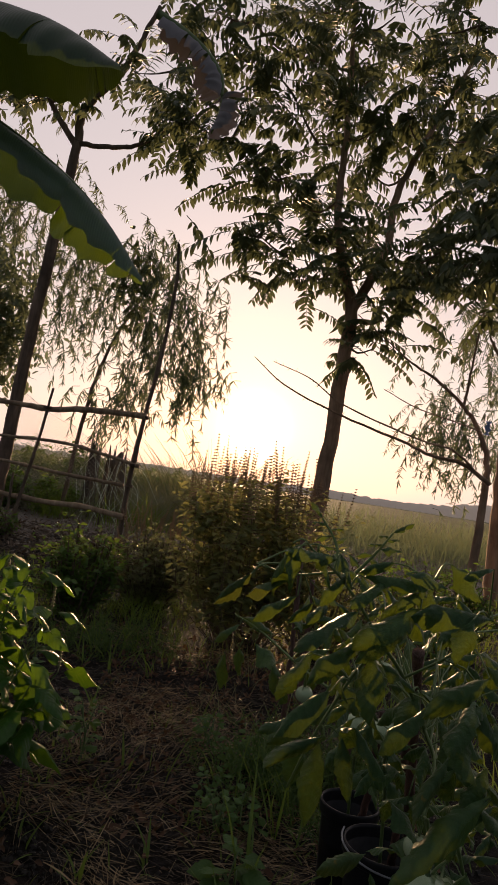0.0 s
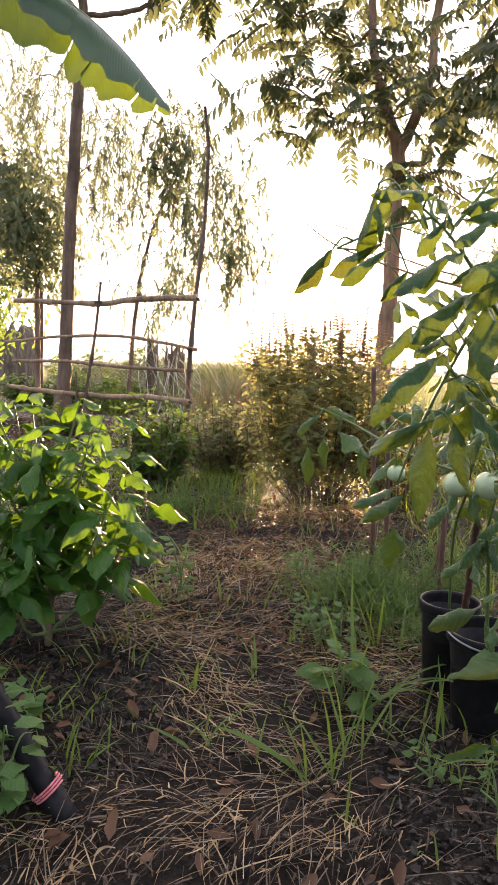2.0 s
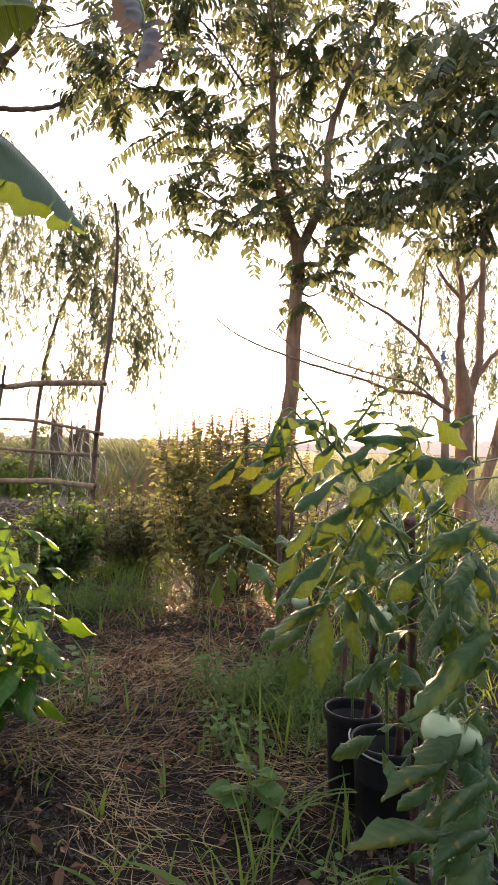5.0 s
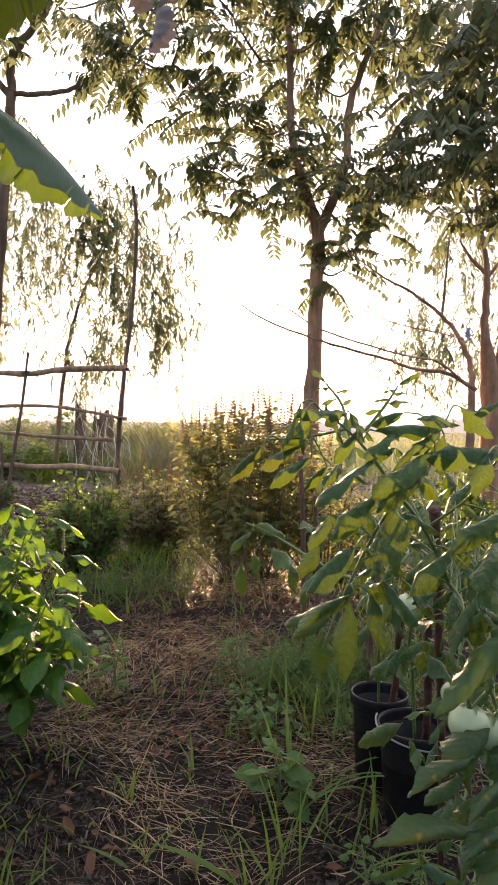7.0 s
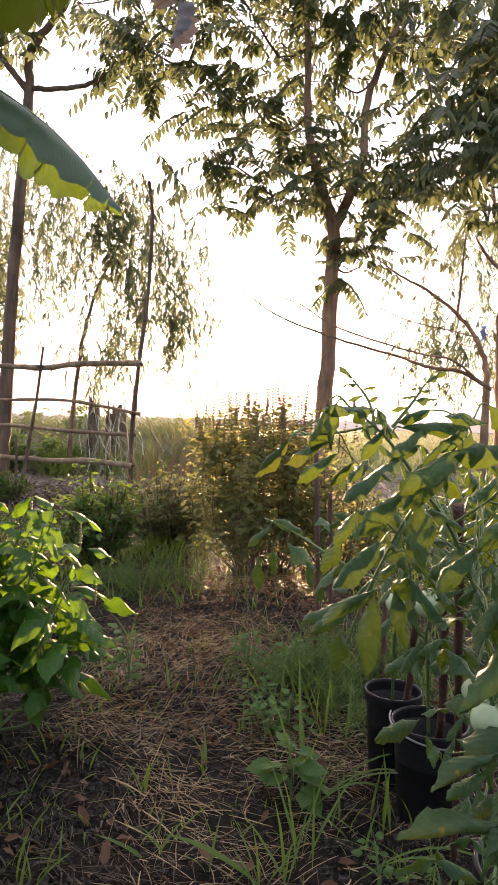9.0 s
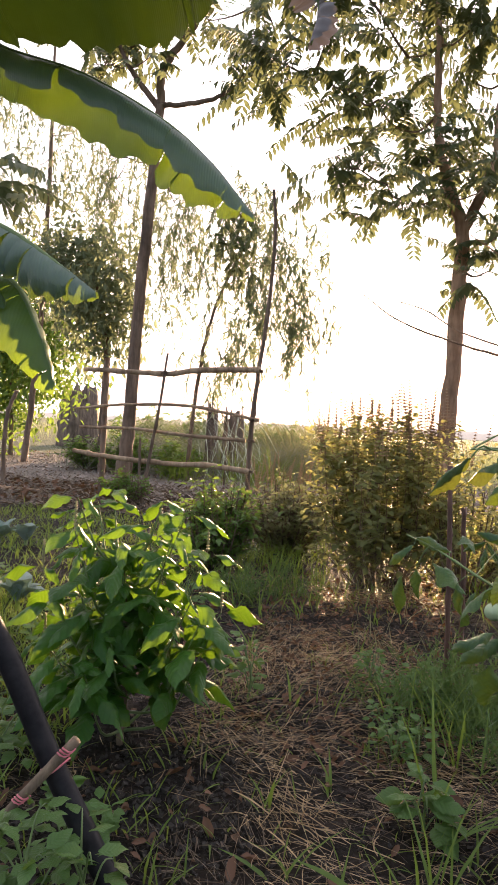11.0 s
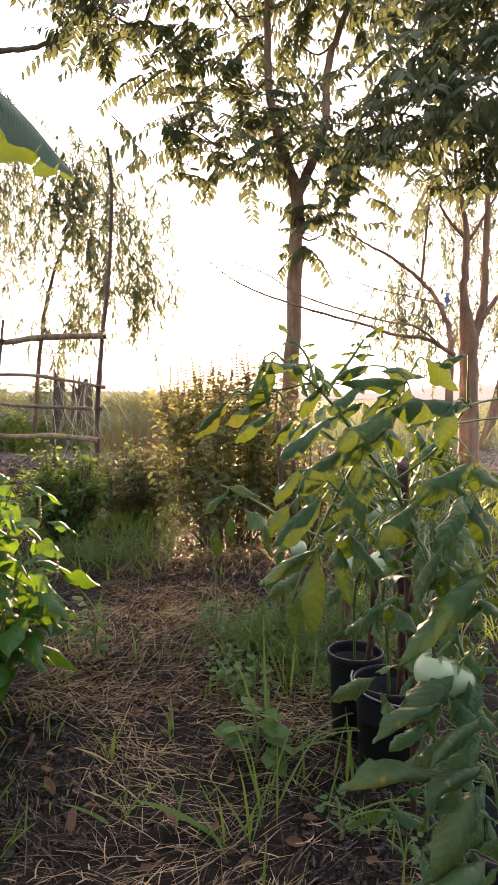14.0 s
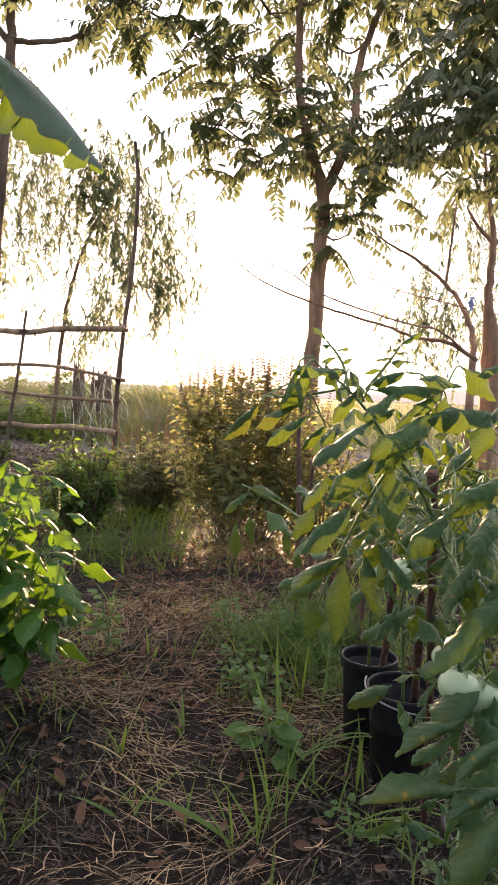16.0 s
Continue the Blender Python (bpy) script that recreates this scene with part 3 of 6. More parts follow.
EU2_A = [(-6.81, 11.0, 6.63), (-6.12, 10.6, 6.09), (-5.89, 11.2, 6.13), (-5.15, 10.8, 5.8), (-4.47, 10.0, 5.05), (-3.99, 10.0, 5.02), (-3.45, 9.8, 4.82), (-6.11, 11.0, 5.25), (-5.24, 10.8, 5.03), (-3.19, 9.6, 4.3), (-4.17, 10.0, 4.59), (-5.65, 11.0, 4.52), (-4.71, 10.6, 4.35), (-3.85, 10.2, 4.19), (-2.92, 9.6, 3.95), (-3.19, 9.4, 3.49), (-2.99, 9.6, 3.37), (-6.32, 11.0, 4.76), (-3.82, 9.9, 3.39), (-3.04, 9.5, 2.93)]
tree = thing("eucalyptus_tree", (-6.1, 11.0, 0), "tall thin eucalyptus with hanging pale foliage", "tree")
sk = limbs(tree, "trunk", [([(-6.1, 11.0, -0.1), (-6.01, 11.0, 0.88), (-5.88, 11.0, 2.51), (-5.83, 11.0, 4.03), (-5.83, 11.0, 6.14), (-5.82, 11.0, 7.55)], [0.06, 0.055, 0.045, 0.035, 0.02])], BARK_DARK, 8, 41)
twigs(tree, sk, EU2_A, BARK_DARK, 0.012, 42)
weeping_crown(tree, EU2_A, EUCALYPT, 20, (0.12, 0.9), 0.115, 43, 0.33, 0.018)

DK_A = [(-4.82, 10.0, 3.44), (-4.52, 10.2, 3.58), (-4.06, 9.8, 3.19), (-5.21, 10.4, 3.18), (-4.62, 10.0, 2.99), (-4.14, 9.8, 2.76), (-4.41, 10.0, 2.44), (-4.9, 10.2, 2.66), (-4.03, 9.9, 2.42), (-4.3, 10.0, 2.08), (-5.32, 10.2, 3.51), (-5.74, 10.4, 3.38)]
tree = thing("small_tree", (-4.55, 10.0, 0), "small bushy tree with dull dense leaves", "tree")
sk = limbs(tree, "trunk", [([(-4.2, 10.0, -0.1), (-4.22, 10.0, 0.73), (-4.2, 10.0, 1.9), (-4.37, 10.0, 2.71), (-4.52, 10.0, 3.25)], [0.075, 0.065, 0.04, 0.02])], BARK_DARK, 8, 51)
twigs(tree, sk, DK_A, BARK_DARK, 0.012, 52)
leafy_crown(tree, DK_A, EUCALYPT, 420, 0.14, 0.27, 53, LANCE)

BUSHL_A = [(-8.17, 12.5, 3.23), (-7.64, 12.5, 2.75), (-7.13, 12.5, 3.21), (-8.15, 12.5, 2.28), (-7.36, 12.5, 2.04), (-6.73, 12.5, 2.28), (-7.87, 12.5, 1.57), (-7.09, 12.5, 1.35), (-6.46, 12.5, 1.7), (-8.26, 12.5, 1.1), (-7.6, 12.5, 0.87), (-6.74, 12.5, 2.97), (-6.36, 12.5, 2.5), (-8.96, 12.5, 2.52), (-9.22, 12.5, 1.56), (-8.84, 12.5, 3.24), (-9.79, 12.5, 2.29), (-9.53, 12.5, 3.25)]
tree = thing("shrub", (-8.2, 12.5, 0), "large rounded green shrub beside the dirt road", "shrub")
sk = limbs(tree, "trunk", [([(-7.2, 12.5, -0.1), (-7.25, 12.5, 1.0), (-7.3, 12.5, 2.4)], [0.05, 0.04, 0.025]), ([(-8.5, 12.5, -0.1), (-8.4, 12.5, 1.5), (-8.6, 12.5, 3.0)], [0.05, 0.04, 0.02])], BARK_DARK, 8, 61)
twigs(tree, sk, BUSHL_A, BARK_DARK, 0.02, 62)
leafy_crown(tree, BUSHL_A, SHRUB, 800, 0.15, 0.45, 63, LANCE)

PIN_A = [(-3.15, 4.6, 2.98), (-3.0, 4.6, 2.75), (-3.29, 4.6, 2.73), (-2.85, 4.6, 2.62), (-3.09, 4.6, 2.46), (-3.45, 4.6, 2.91)]
tree = thing("tree", (-4.4, 4.7, 0), "feathery-leaved tree overhanging the vegetable beds", "tree")
sk = limbs(tree, "trunk", [([(-4.4, 4.7, -0.1), (-4.35, 4.7, 1.5), (-4.2, 4.65, 3.2), (-3.9, 4.6, 4.0)], [0.09, 0.07, 0.05, 0.03]), ([(-4.3, 4.7, 2.6), (-3.8, 4.65, 3.0), (-3.3, 4.6, 3.1)], [0.04, 0.03, 0.015])], BARK, 8, 71)
twigs(tree, sk, PIN_A, BARK_DARK, 0.012, 72)
pinnate_crown(tree, PIN_A, PINNATE, 6, 0.5, 0.14, 73, 0.12)

RCAN = [(1.39, 5.6, 3.73), (1.47, 5.2, 3.4), (1.77, 5.6, 3.84), (1.75, 5.0, 3.71), (1.86, 4.8, 3.35), (1.45, 5.8, 3.33), (1.64, 5.4, 3.17), (1.77, 5.0, 3.1), (1.84, 4.6, 2.85), (1.51, 5.6, 2.96), (1.79, 5.4, 2.81), (1.96, 5.0, 2.68), (1.16, 5.8, 3.06), (1.83, 5.0, 3.97), (1.7, 5.4, 4.06), (1.88, 4.8, 4.02), (2.0, 5.6, 4.22), (2.14, 5.2, 3.73), (2.15, 5.3, 3.2), (2.0, 5.7, 3.8), (2.22, 5.1, 2.77), (2.2, 5.6, 2.71)]
tree = thing("tree", (3.6, 4.6, 0), "leafy tree reaching its boughs over the garden", "tree")
sk = limbs(tree, "trunk", [([(3.6, 4.6, -0.1), (3.5, 4.6, 1.5), (3.2, 4.6, 3.0), (2.9, 4.7, 4.6)], [0.12, 0.10, 0.08, 0.04]), ([(3.35, 4.6, 2.4)] + [(2.19, 4.6, 3.11), (1.97, 4.8, 2.94), (1.76, 5.2, 2.98), (1.48, 5.5, 2.99), (1.27, 5.8, 2.95)], [0.035, 0.022, 0.018, 0.014, 0.008])], BARK_DARK, 8, 81)
twigs(tree, sk, RCAN, BARK_DARK, 0.012, 82)
pinnate_crown(tree, RCAN, PINNATE, 15, 0.42, 0.12, 83, 0.22)

tree = thing("bare_tree", (2.62, 7.0, 0), "sparse thorny tree with long bare branches", "tree")
RT_PATHS = [
    ([(2.34, 7.0, -0.1), (2.38, 7.0, 0.56), (2.39, 7.0, 1.22), (2.38, 7.0, 1.52), (2.25, 7.0, 1.82), (2.06, 7.0, 2.05), (1.75, 7.0, 2.28), (1.44, 7.0, 2.44), (1.19, 7.0, 2.61), (0.82, 7.0, 2.86)], [0.055, 0.045, 0.034, 0.026, 0.02, 0.014, 0.008, 0.005]),
    ([(2.06, 7.0, 2.05), (2.10, 7.0, 2.59), (2.13, 7.0, 3.02), (2.16, 7.0, 3.35)], [0.016, 0.012, 0.008, 0.005]),
    ([(2.25, 6.9, 1.80), (2.04, 6.9, 1.85), (1.55, 6.9, 1.95), (1.19, 6.9, 2.09)], [0.009, 0.007, 0.004]),
    ([(2.37, 6.8, 1.27), (2.08, 6.8, 1.43), (1.72, 6.8, 1.48), (1.42, 6.8, 1.57), (0.82, 6.75, 1.72), (0.19, 6.7, 1.93), (-0.19, 6.7, 2.19)], [0.024, 0.02, 0.016, 0.012, 0.008, 0.004]),
    ([(2.30, 6.8, 1.30), (1.95, 6.75, 1.55), (1.60, 6.7, 1.60), (0.79, 6.7, 1.83), (0.41, 6.7, 2.05), (0.01, 6.7, 2.17)], [0.014, 0.012, 0.009, 0.006, 0.003]),
    ([(2.12, 7.0, 2.95), (1.97, 7.0, 2.65), (1.9, 7.0, 2.5)], [0.007, 0.005, 0.003]),
]
limbs(tree, "trunk", RT_PATHS, BARK, 8, 91)
rng = np.random.default_rng(92)
g = Geo()
for pts, radii in RT_PATHS[3:5]:
    p = smooth_path(pts, 60)
    for k in range(4, 60, 2):
        d = rng.normal(0, 1, 3)
        tube(g, [p[k], p[k] + d / np.linalg.norm(d) * rng.uniform(0.02, 0.05)], [0.004, 0.001], 3, caps=False)
tagged(part("thorns", g, BARK_DARK, tree), kind="stuff")

tree = thing("tree", (2.7, 7.2, 0), "rough-barked forked trunk standing by the dirt road", "tree")
limbs(tree, "trunk", [
    ([(2.72, 7.2, -0.1), (2.68, 7.2, 0.56), (2.65, 7.2, 1.45), (2.59, 7.2, 1.85), (2.58, 7.2, 2.15), (2.59, 7.2, 2.54), (2.50, 7.2, 3.09), (2.42, 7.2, 3.59)], [0.12, 0.105, 0.10, 0.05, 0.042, 0.036, 0.022, 0.012]),
    ([(2.67, 7.2, 1.35), (2.80, 7.2, 1.86), (2.81, 7.2, 2.49), (2.82, 7.2, 3.05), (2.84, 7.2, 3.48)], [0.06, 0.042, 0.036, 0.03, 0.02]),
    ([(2.59, 7.2, 2.54), (2.41, 7.2, 2.72), (2.29, 7.2, 2.90)], [0.026, 0.02, 0.01]),
    ([(2.60, 7.2, 2.50), (2.75, 7.2, 2.73), (2.96, 7.2, 3.11)], [0.022, 0.018, 0.01]),
    ([(2.81, 7.2, 1.72), (3.01, 7.2, 2.0), (3.3, 7.2, 2.35)], [0.03, 0.024, 0.012]),
], BARK, 10, 93)

REU_A = [(3.59, 10.5, 4.03), (3.95, 10.5, 4.23), (4.24, 10.5, 3.79), (2.86, 10.5, 4.0), (3.23, 10.5, 3.83), (2.91, 10.5, 2.46), (3.1, 10.5, 2.2), (2.73, 10.5, 2.28), (4.26, 10.5, 3.06), (4.2, 10.5, 2.33), (3.55, 10.5, 2.31), (3.91, 10.5, 2.5), (2.83, 10.5, 2.1), (4.12, 10.5, 1.79)]
tree = thing("eucalyptus_tree", (4.1, 10.5, 0), "eucalyptus with pale weeping leaves across the road", "tree")
sk = limbs(tree, "trunk", [([(4.1, 10.5, -0.1), (4.58, 10.5, 1.8), (4.57, 10.5, 3.62), (4.29, 10.5, 4.97)], [0.09, 0.08, 0.06, 0.03])], BARK, 8, 95)
twigs(tree, sk, REU_A, BARK_DARK, 0.012, 96)
weeping_crown(tree, REU_A, EUCALYPT, 26, (0.15, 0.8), 0.12, 97, 0.36, 0.019)


# ---- pole fence ----
fence = thing("pole_fence", (-2.0, 6.65, 0), "rough trellis fence of tied wooden poles", "fence")
rng = np.random.default_rng(100)


def pole(parent, name, pts, radii, material, sides=10, rough=0.05):
    g = Geo()
    p = smooth_path(pts, 26)
    p[1:-1] += rng.normal(0, 0.10 * min(radii), (24, 3))
    r = np.interp(np.linspace(0, 1, 26), np.linspace(0, 1, len(radii)), radii)
    r[4::7] *= 1.22
    tube(g, p, r, sides, rough, rng)
    return part(name, g, material, parent)


pole(fence, "rail", [(-3.05, 6.66, 1.36), (-2.49, 6.65, 1.35), (-2.14, 6.64, 1.34), (-1.75, 6.62, 1.39), (-1.17, 6.6, 1.41)], [0.024, 0.029, 0.031], POLE)
pole(fence, "rail", [(-3.15, 6.66, 0.94), (-2.54, 6.65, 1.01), (-1.86, 6.62, 1.02), (-1.15, 6.6, 0.91)], [0.013, 0.016, 0.018], POLE)
pole(fence, "rail", [(-3.08, 6.66, 0.75), (-2.48, 6.65, 0.76), (-1.85, 6.62, 0.72), (-1.28, 6.6, 0.7)], [0.015, 0.017, 0.019], POLE)
pole(fence, "rail", [(-3.14, 6.66, 0.5), (-2.82, 6.65, 0.46), (-2.09, 6.64, 0.42), (-1.67, 6.62, 0.43), (-1.23, 6.6, 0.39)], [0.022, 0.027, 0.028], POLE)
pole(fence, "post", [(-2.83, 6.71, 1.49), (-2.83, 6.71, 0.77), (-2.83, 6.71, -0.1)], [0.024, 0.027, 0.03], BARK_DARK)
pole(fence, "post", [(-1.13, 6.65, 3.21), (-1.09, 6.65, 2.78), (-1.12, 6.65, 2.05), (-1.19, 6.65, 1.38), (-1.24, 6.65, 0.7), (-1.24, 6.65, -0.1)], [0.014, 0.018, 0.021, 0.024, 0.026], BARK_DARK)
pole(fence, "brace", [(-2.13, 6.6, 1.55), (-2.19, 6.6, 1.02), (-2.29, 6.6, 0.37), (-2.36, 6.6, -0.05)], [0.012, 0.016, 0.02], BARK_DARK)
pole(fence, "brace", [(-2.39, 6.62, 0.66), (-2.38, 6.62, -0.05)], [0.012, 0.014], BARK_DARK)
for c in [(-1.18, 6.62, 1.40), (-1.22, 6.62, 0.91), (-1.23, 6.62, 0.70), (-1.23, 6.62, 0.39), (-2.82, 6.68, 1.37), (-2.81, 6.68, 0.45), (-2.16, 6.62, 1.35)]:
    g = Geo()
    a = np.linspace(0, 4 * math.pi, 18)
    tube(g, np.stack([c[0] + 0.036 * np.cos(a), c[1] + 0.042 * np.sin(a), c[2] + 0.012 * np.linspace(-1, 1, 18)], -1), [0.007, 0.007], 5, caps=False)
    part("tie", g, BARK_DARK, fence)


# ---- stumps, sticks, far edge of the road ----
def stump(x, y, r, h, seed, label):
    rng = np.random.default_rng(seed)
    t = thing("tree_stump", (x, y, 0), label, "stump")
    g = Geo()
    a = np.linspace(0, 2 * math.pi, 28, endpoint=False)
    lobes = 1 + 0.12 * np.sin(2 * a + seed) + 0.05 * np.sin(5 * a + 2) + 0.02 * rng.standard_normal(28)
    rings, zs = [], np.linspace(-0.1, 1, 12)
    for z in zs:
        rr = r * lobes * (1.18 - 0.25 * z + 0.25 * max(0, 0.15 - z)) * (1 + 0.03 * rng.standard_normal(28))
        top = h * z + (h * 0.10 * rng.standard_normal(28) if z == 1 else 0)
        rings.append(np.stack([x + rr * np.cos(a), y + rr * np.sin(a), top * np.ones(28)], -1))
    rings.append(np.stack([x + 0.5 * r * np.cos(a), y + 0.5 * r * np.sin(a), h * 0.9 * np.ones(28)], -1))
    rings.append(np.stack([x + 0.02 * np.cos(a), y + 0.02 * np.sin(a), h * 0.86 * np.ones(28)], -1))
    v = np.concatenate(rings)
    i, j = np.meshgrid(np.arange(len(rings) - 1), np.arange(28), indexing="ij")
    g.add(v, np.stack([i * 28 + j, i * 28 + (j + 1) % 28, (i + 1) * 28 + (j + 1) % 28, (i + 1) * 28 + j], -1))
    part("trunk", g, STUMP_WOOD, t)
    for _ in range(9):
        g = Geo()
        b = rng.uniform(0, 2 * math.pi)
        tube(g, [(x + r * 0.8 * math.cos(b), y + r * 0.8 * math.sin(b), h * 0.9), (x + r * 0.9 * math.cos(b), y + r * 0.85 * math.sin(b), h * rng.uniform(1.05, 1.3))], [0.02, 0.005], 4)
        part("splinter", g, STUMP_WOOD, t)


stump(-8.41, 18.34, 0.56, 1.60, 5, "broken grey tree stump standing by the road")
stump(-2.56, 10.5, 0.085, 1.04, 8, "weathered stump half hidden in dry brush")
stump(-2.27, 10.8, 0.17, 0.92, 9, "low dark stump overgrown with dry stems")
st = thing("crooked_post", (-4.2, 7.1, 0), "crooked bark-covered stick driven into the soil", "post")
pole(st, "stick", [(-4.19, 7.1, -0.1), (-4.2, 7.1, 0.45), (-4.17, 7.1, 0.85), (-4.07, 7.1, 1.12)], [0.026, 0.024, 0.022], BARK_DARK)
lg = thing("fallen_pole", (-4.1, 6.72, 0), "thin pole lying on bare soil", "pole")
pole(lg, "stick", [(-5.2, 6.6, 0.03), (-4.4, 6.68, 0.035), (-3.55, 6.8, 0.03)], [0.025, 0.028, 0.02], POLE)


# ---- bushes ----
TINY = leaf_shape(0.55, 3, 0.2, 0.2, 0.45)


def bush(name, x, y, r, h, stems, leaf, material, seed, label, spikes=0, twig_count=5):
    rng = np.random.default_rng(seed)
    t = thing(name, (x, y, 0), label, "shrub")
    d_, n_, loc, size = [], [], [], []
    for _ in range(stems):
        wood = Geo()
        az, rad = rng.uniform(0, 2 * math.pi), r * math.sqrt(rng.uniform(0.02, 1))
        hh = h * (1 - 0.45 * (rad / r) ** 2) * rng.uniform(0.75, 1.05)
        tip = np.array([x + rad * math.cos(az), y + rad * math.sin(az), hh])
        base = np.array([x + 0.25 * rad * math.cos(az), y + 0.25 * rad * math.sin(az), -0.03])
        mid = base * 0.45 + tip * 0.55 + np.array([0.12 * rad * math.cos(az), 0.12 * rad * math.sin(az), 0])
        p = smooth_path([base, mid, tip], 10)
        tube(wood, p, [0.007, 0.003], 4, caps=False)
        lines = [p[2:]]
        for _ in range(twig_count):
            b = p[rng.integers(2, 9)]
            e = b + np.array([*rng.normal(0, 0.10, 2), rng.uniform(0.04, 0.16)])
            q = smooth_path([b, (b + e) / 2 + rng.normal(0, 0.01, 3), e], 5)
            tube(wood, q, [0.003, 0.0015], 3, caps=False)
            lines.append(q)
        for q in lines:
            k = max(4, int(np.linalg.norm(q[-1] - q[0]) / (leaf * 0.62)))
            for u in np.linspace(0.1, 1, k):
                c = q[min(int(u * (len(q) - 1)), len(q) - 1)] + rng.normal(0, leaf * 0.35, 3)
                for sg in (0, math.pi):
                    b2 = rng.uniform(0, 2 * math.pi) + sg
                    d_.append((math.cos(b2), math.sin(b2), rng.uniform(-0.5, 0.5)))
                    n_.append(UP + rng.normal(0, 0.4, 3))
                    loc.append(c)
                    size.append(leaf * rng.uniform(0.6, 1.2))
        part("stem", wood, TWIG, t)
    g = Geo()
    g.scatter(*TINY, frames(np.array(d_), np.array(n_)), loc, np.array(size))
    part("foliage", g, material, t)
    for k in range(spikes):
        az, rad = rng.uniform(0, 2 * math.pi), r * math.sqrt(rng.uniform(0.0, 0.75))
        b = np.array([x + rad * math.cos(az), y + rad * math.sin(az), h * (0.93 - 0.35 * (rad / r) ** 2)])
        e = b + np.array([*rng.normal(0, 0.03, 2), rng.uniform(0.10, 0.24)])
        g = Geo()
        tube(g, [b, e], [0.003, 0.0015], 4, caps=False)
        for u in np.arange(0.15, 1.0, 0.09):
            c = b + (e - b) * u
            for m in range(4):
                o = np.array([math.cos(m * 1.57 + u * 9), math.sin(m * 1.57 + u * 9), 0.15])
                tube(g, [c, c + o * 0.011 * (1.15 - u * 0.6)], [0.0035, 0.002], 4)
        part("flower_spike", g, SPIKE, t)
    return t


def holy_basil(x, y, r, h, stems, seed):
    """Bare-legged stems opening into a dome of small leaves, with whorled spikes above it."""
    rng = np.random.default_rng(seed)
    t = thing("holy_basil_bush", (x, y, 0), "bushy holy basil with upright flower spikes", "shrub")
    d_, n_, loc, size = [], [], [], []
    for s_ in range(stems):
        wood = Geo()
        az, rad = s_ * 2.4 + rng.normal(0, 0.2), r * math.sqrt((s_ + 0.5) / stems)
        o = np.array([math.cos(az), math.sin(az), 0])
        hh = h * (1 - 0.26 * (rad / r) ** 2.6) * rng.uniform(0.82, 1.0)
        base = np.array([x, y, -0.03]) + o * 0.35 * rad + np.array([*rng.normal(0, 0.03, 2), 0])
        tip = np.array([x, y, hh]) + o * rad * rng.uniform(0.85, 1.1) + np.array([*rng.normal(0, 0.06, 2), 0])
        p = smooth_path([base, base * 0.5 + tip * 0.5 + o * 0.15 * rad - UP * 0.05 + rng.normal(0, 0.05, 3), tip], 14)
        tube(wood, p, [0.0035, 0.0008], 4, caps=False)
        lines = [p[2:]]
        for _ in range(11):
            b = p[rng.integers(2, 14)]
            a2 = rng.uniform(0, 2 * math.pi)
            e = b + np.array([0.14 * math.cos(a2), 0.14 * math.sin(a2), 0.05]) * rng.uniform(0.4, 1.3)
            q = smooth_path([b, (b + e) / 2 + (0, 0, -0.012), e], 5)
            tube(wood, q, [0.002, 0.001], 3, caps=False)
            lines.append(q)
        for q in lines:
            for u in np.arange(0.15, 1.01, 0.026 / (np.linalg.norm(q[-1] - q[0]) + 0.01)):
                w_ = min(u, 0.999) * (len(q) - 1)
                c = q[int(w_)] * (1 - w_ % 1) + q[int(w_) + 1] * (w_ % 1) + rng.normal(0, 0.024, 3)
                if c[2] < rng.uniform(0.14, 0.30) - 0.10 * (c[1] < y - 0.1):
                    continue
                b2 = rng.uniform(0, 2 * math.pi)
                d_.append((math.cos(b2), math.sin(b2), rng.uniform(-0.45, 0.25)))
                n_.append(UP + rng.normal(0, 0.3, 3))
                loc.append(c)
                size.append(rng.uniform(0.03, 0.068))
        part("stem", wood, TWIG, t)
        if rng.random() < 0.9:
            for _ in range(rng.integers(1, 4)):
                b = p[-1] + np.array([*rng.normal(0, 0.025, 2), 0.0])
                e = b + np.array([*rng.normal(0, 0.018, 2), rng.uniform(0.10, 0.25)])
                g = Geo()
                tube(g, [b, e], [0.0018, 0.0008], 3, caps=False)
                for u in np.arange(0.12, 1.0, 0.017 / np.linalg.norm(e - b)):
                    c, w_ = b + (e - b) * u, 0.017 * (1.1 - 0.6 * u)
                    tube(g, [c, c + UP * 0.005], [w_ * 0.35, w_], 6)
                part("flower_spike", g, SPIKE, t)
    g = Geo()
    g.scatter(*TINY, frames(np.array(d_), np.array(n_)), loc, np.array(size))
    part("foliage", g, TULSI, t)


holy_basil(0.045, 3.95, 0.46, 1.0, 92, 201)
bush("low_shrub", -0.60, 4.6, 0.34, 0.54, 46, 0.036, TULSI_RED, 202, "low olive shrub with small leaves and reddish tips", 34, 6)
bush("low_shrub", -0.92, 3.9, 0.25, 0.55, 40, 0.046, SHRUB, 203, "low green shrub in front of the fence", 0, 4)
bush("low_shrub", 0.5, 3.9, 0.32, 0.62, 36, 0.035, TULSI, 205, "twiggy brown-green shrub behind the tomatoes", 0, 4)
bush("low_shrub", -2.5, 6.6, 0.25, 0.35, 18, 0.05, SHRUB, 206, "small green shrub at the fence foot", 0, 3)
for k, (x, y, r_, h_) in enumerate([(-3.7, 14.4, 0.8, 1.15), (-2.6, 14.9, 0.7, 1.0), (-1.75, 14.3, 0.55, 0.9), (-5.2, 14.8, 0.9, 1.25)]):
    bush("roadside_shrub", x, y, r_, h_, 26, 0.11, SHRUB, 210 + k, "dense green shrub across the dirt road", 0, 5)
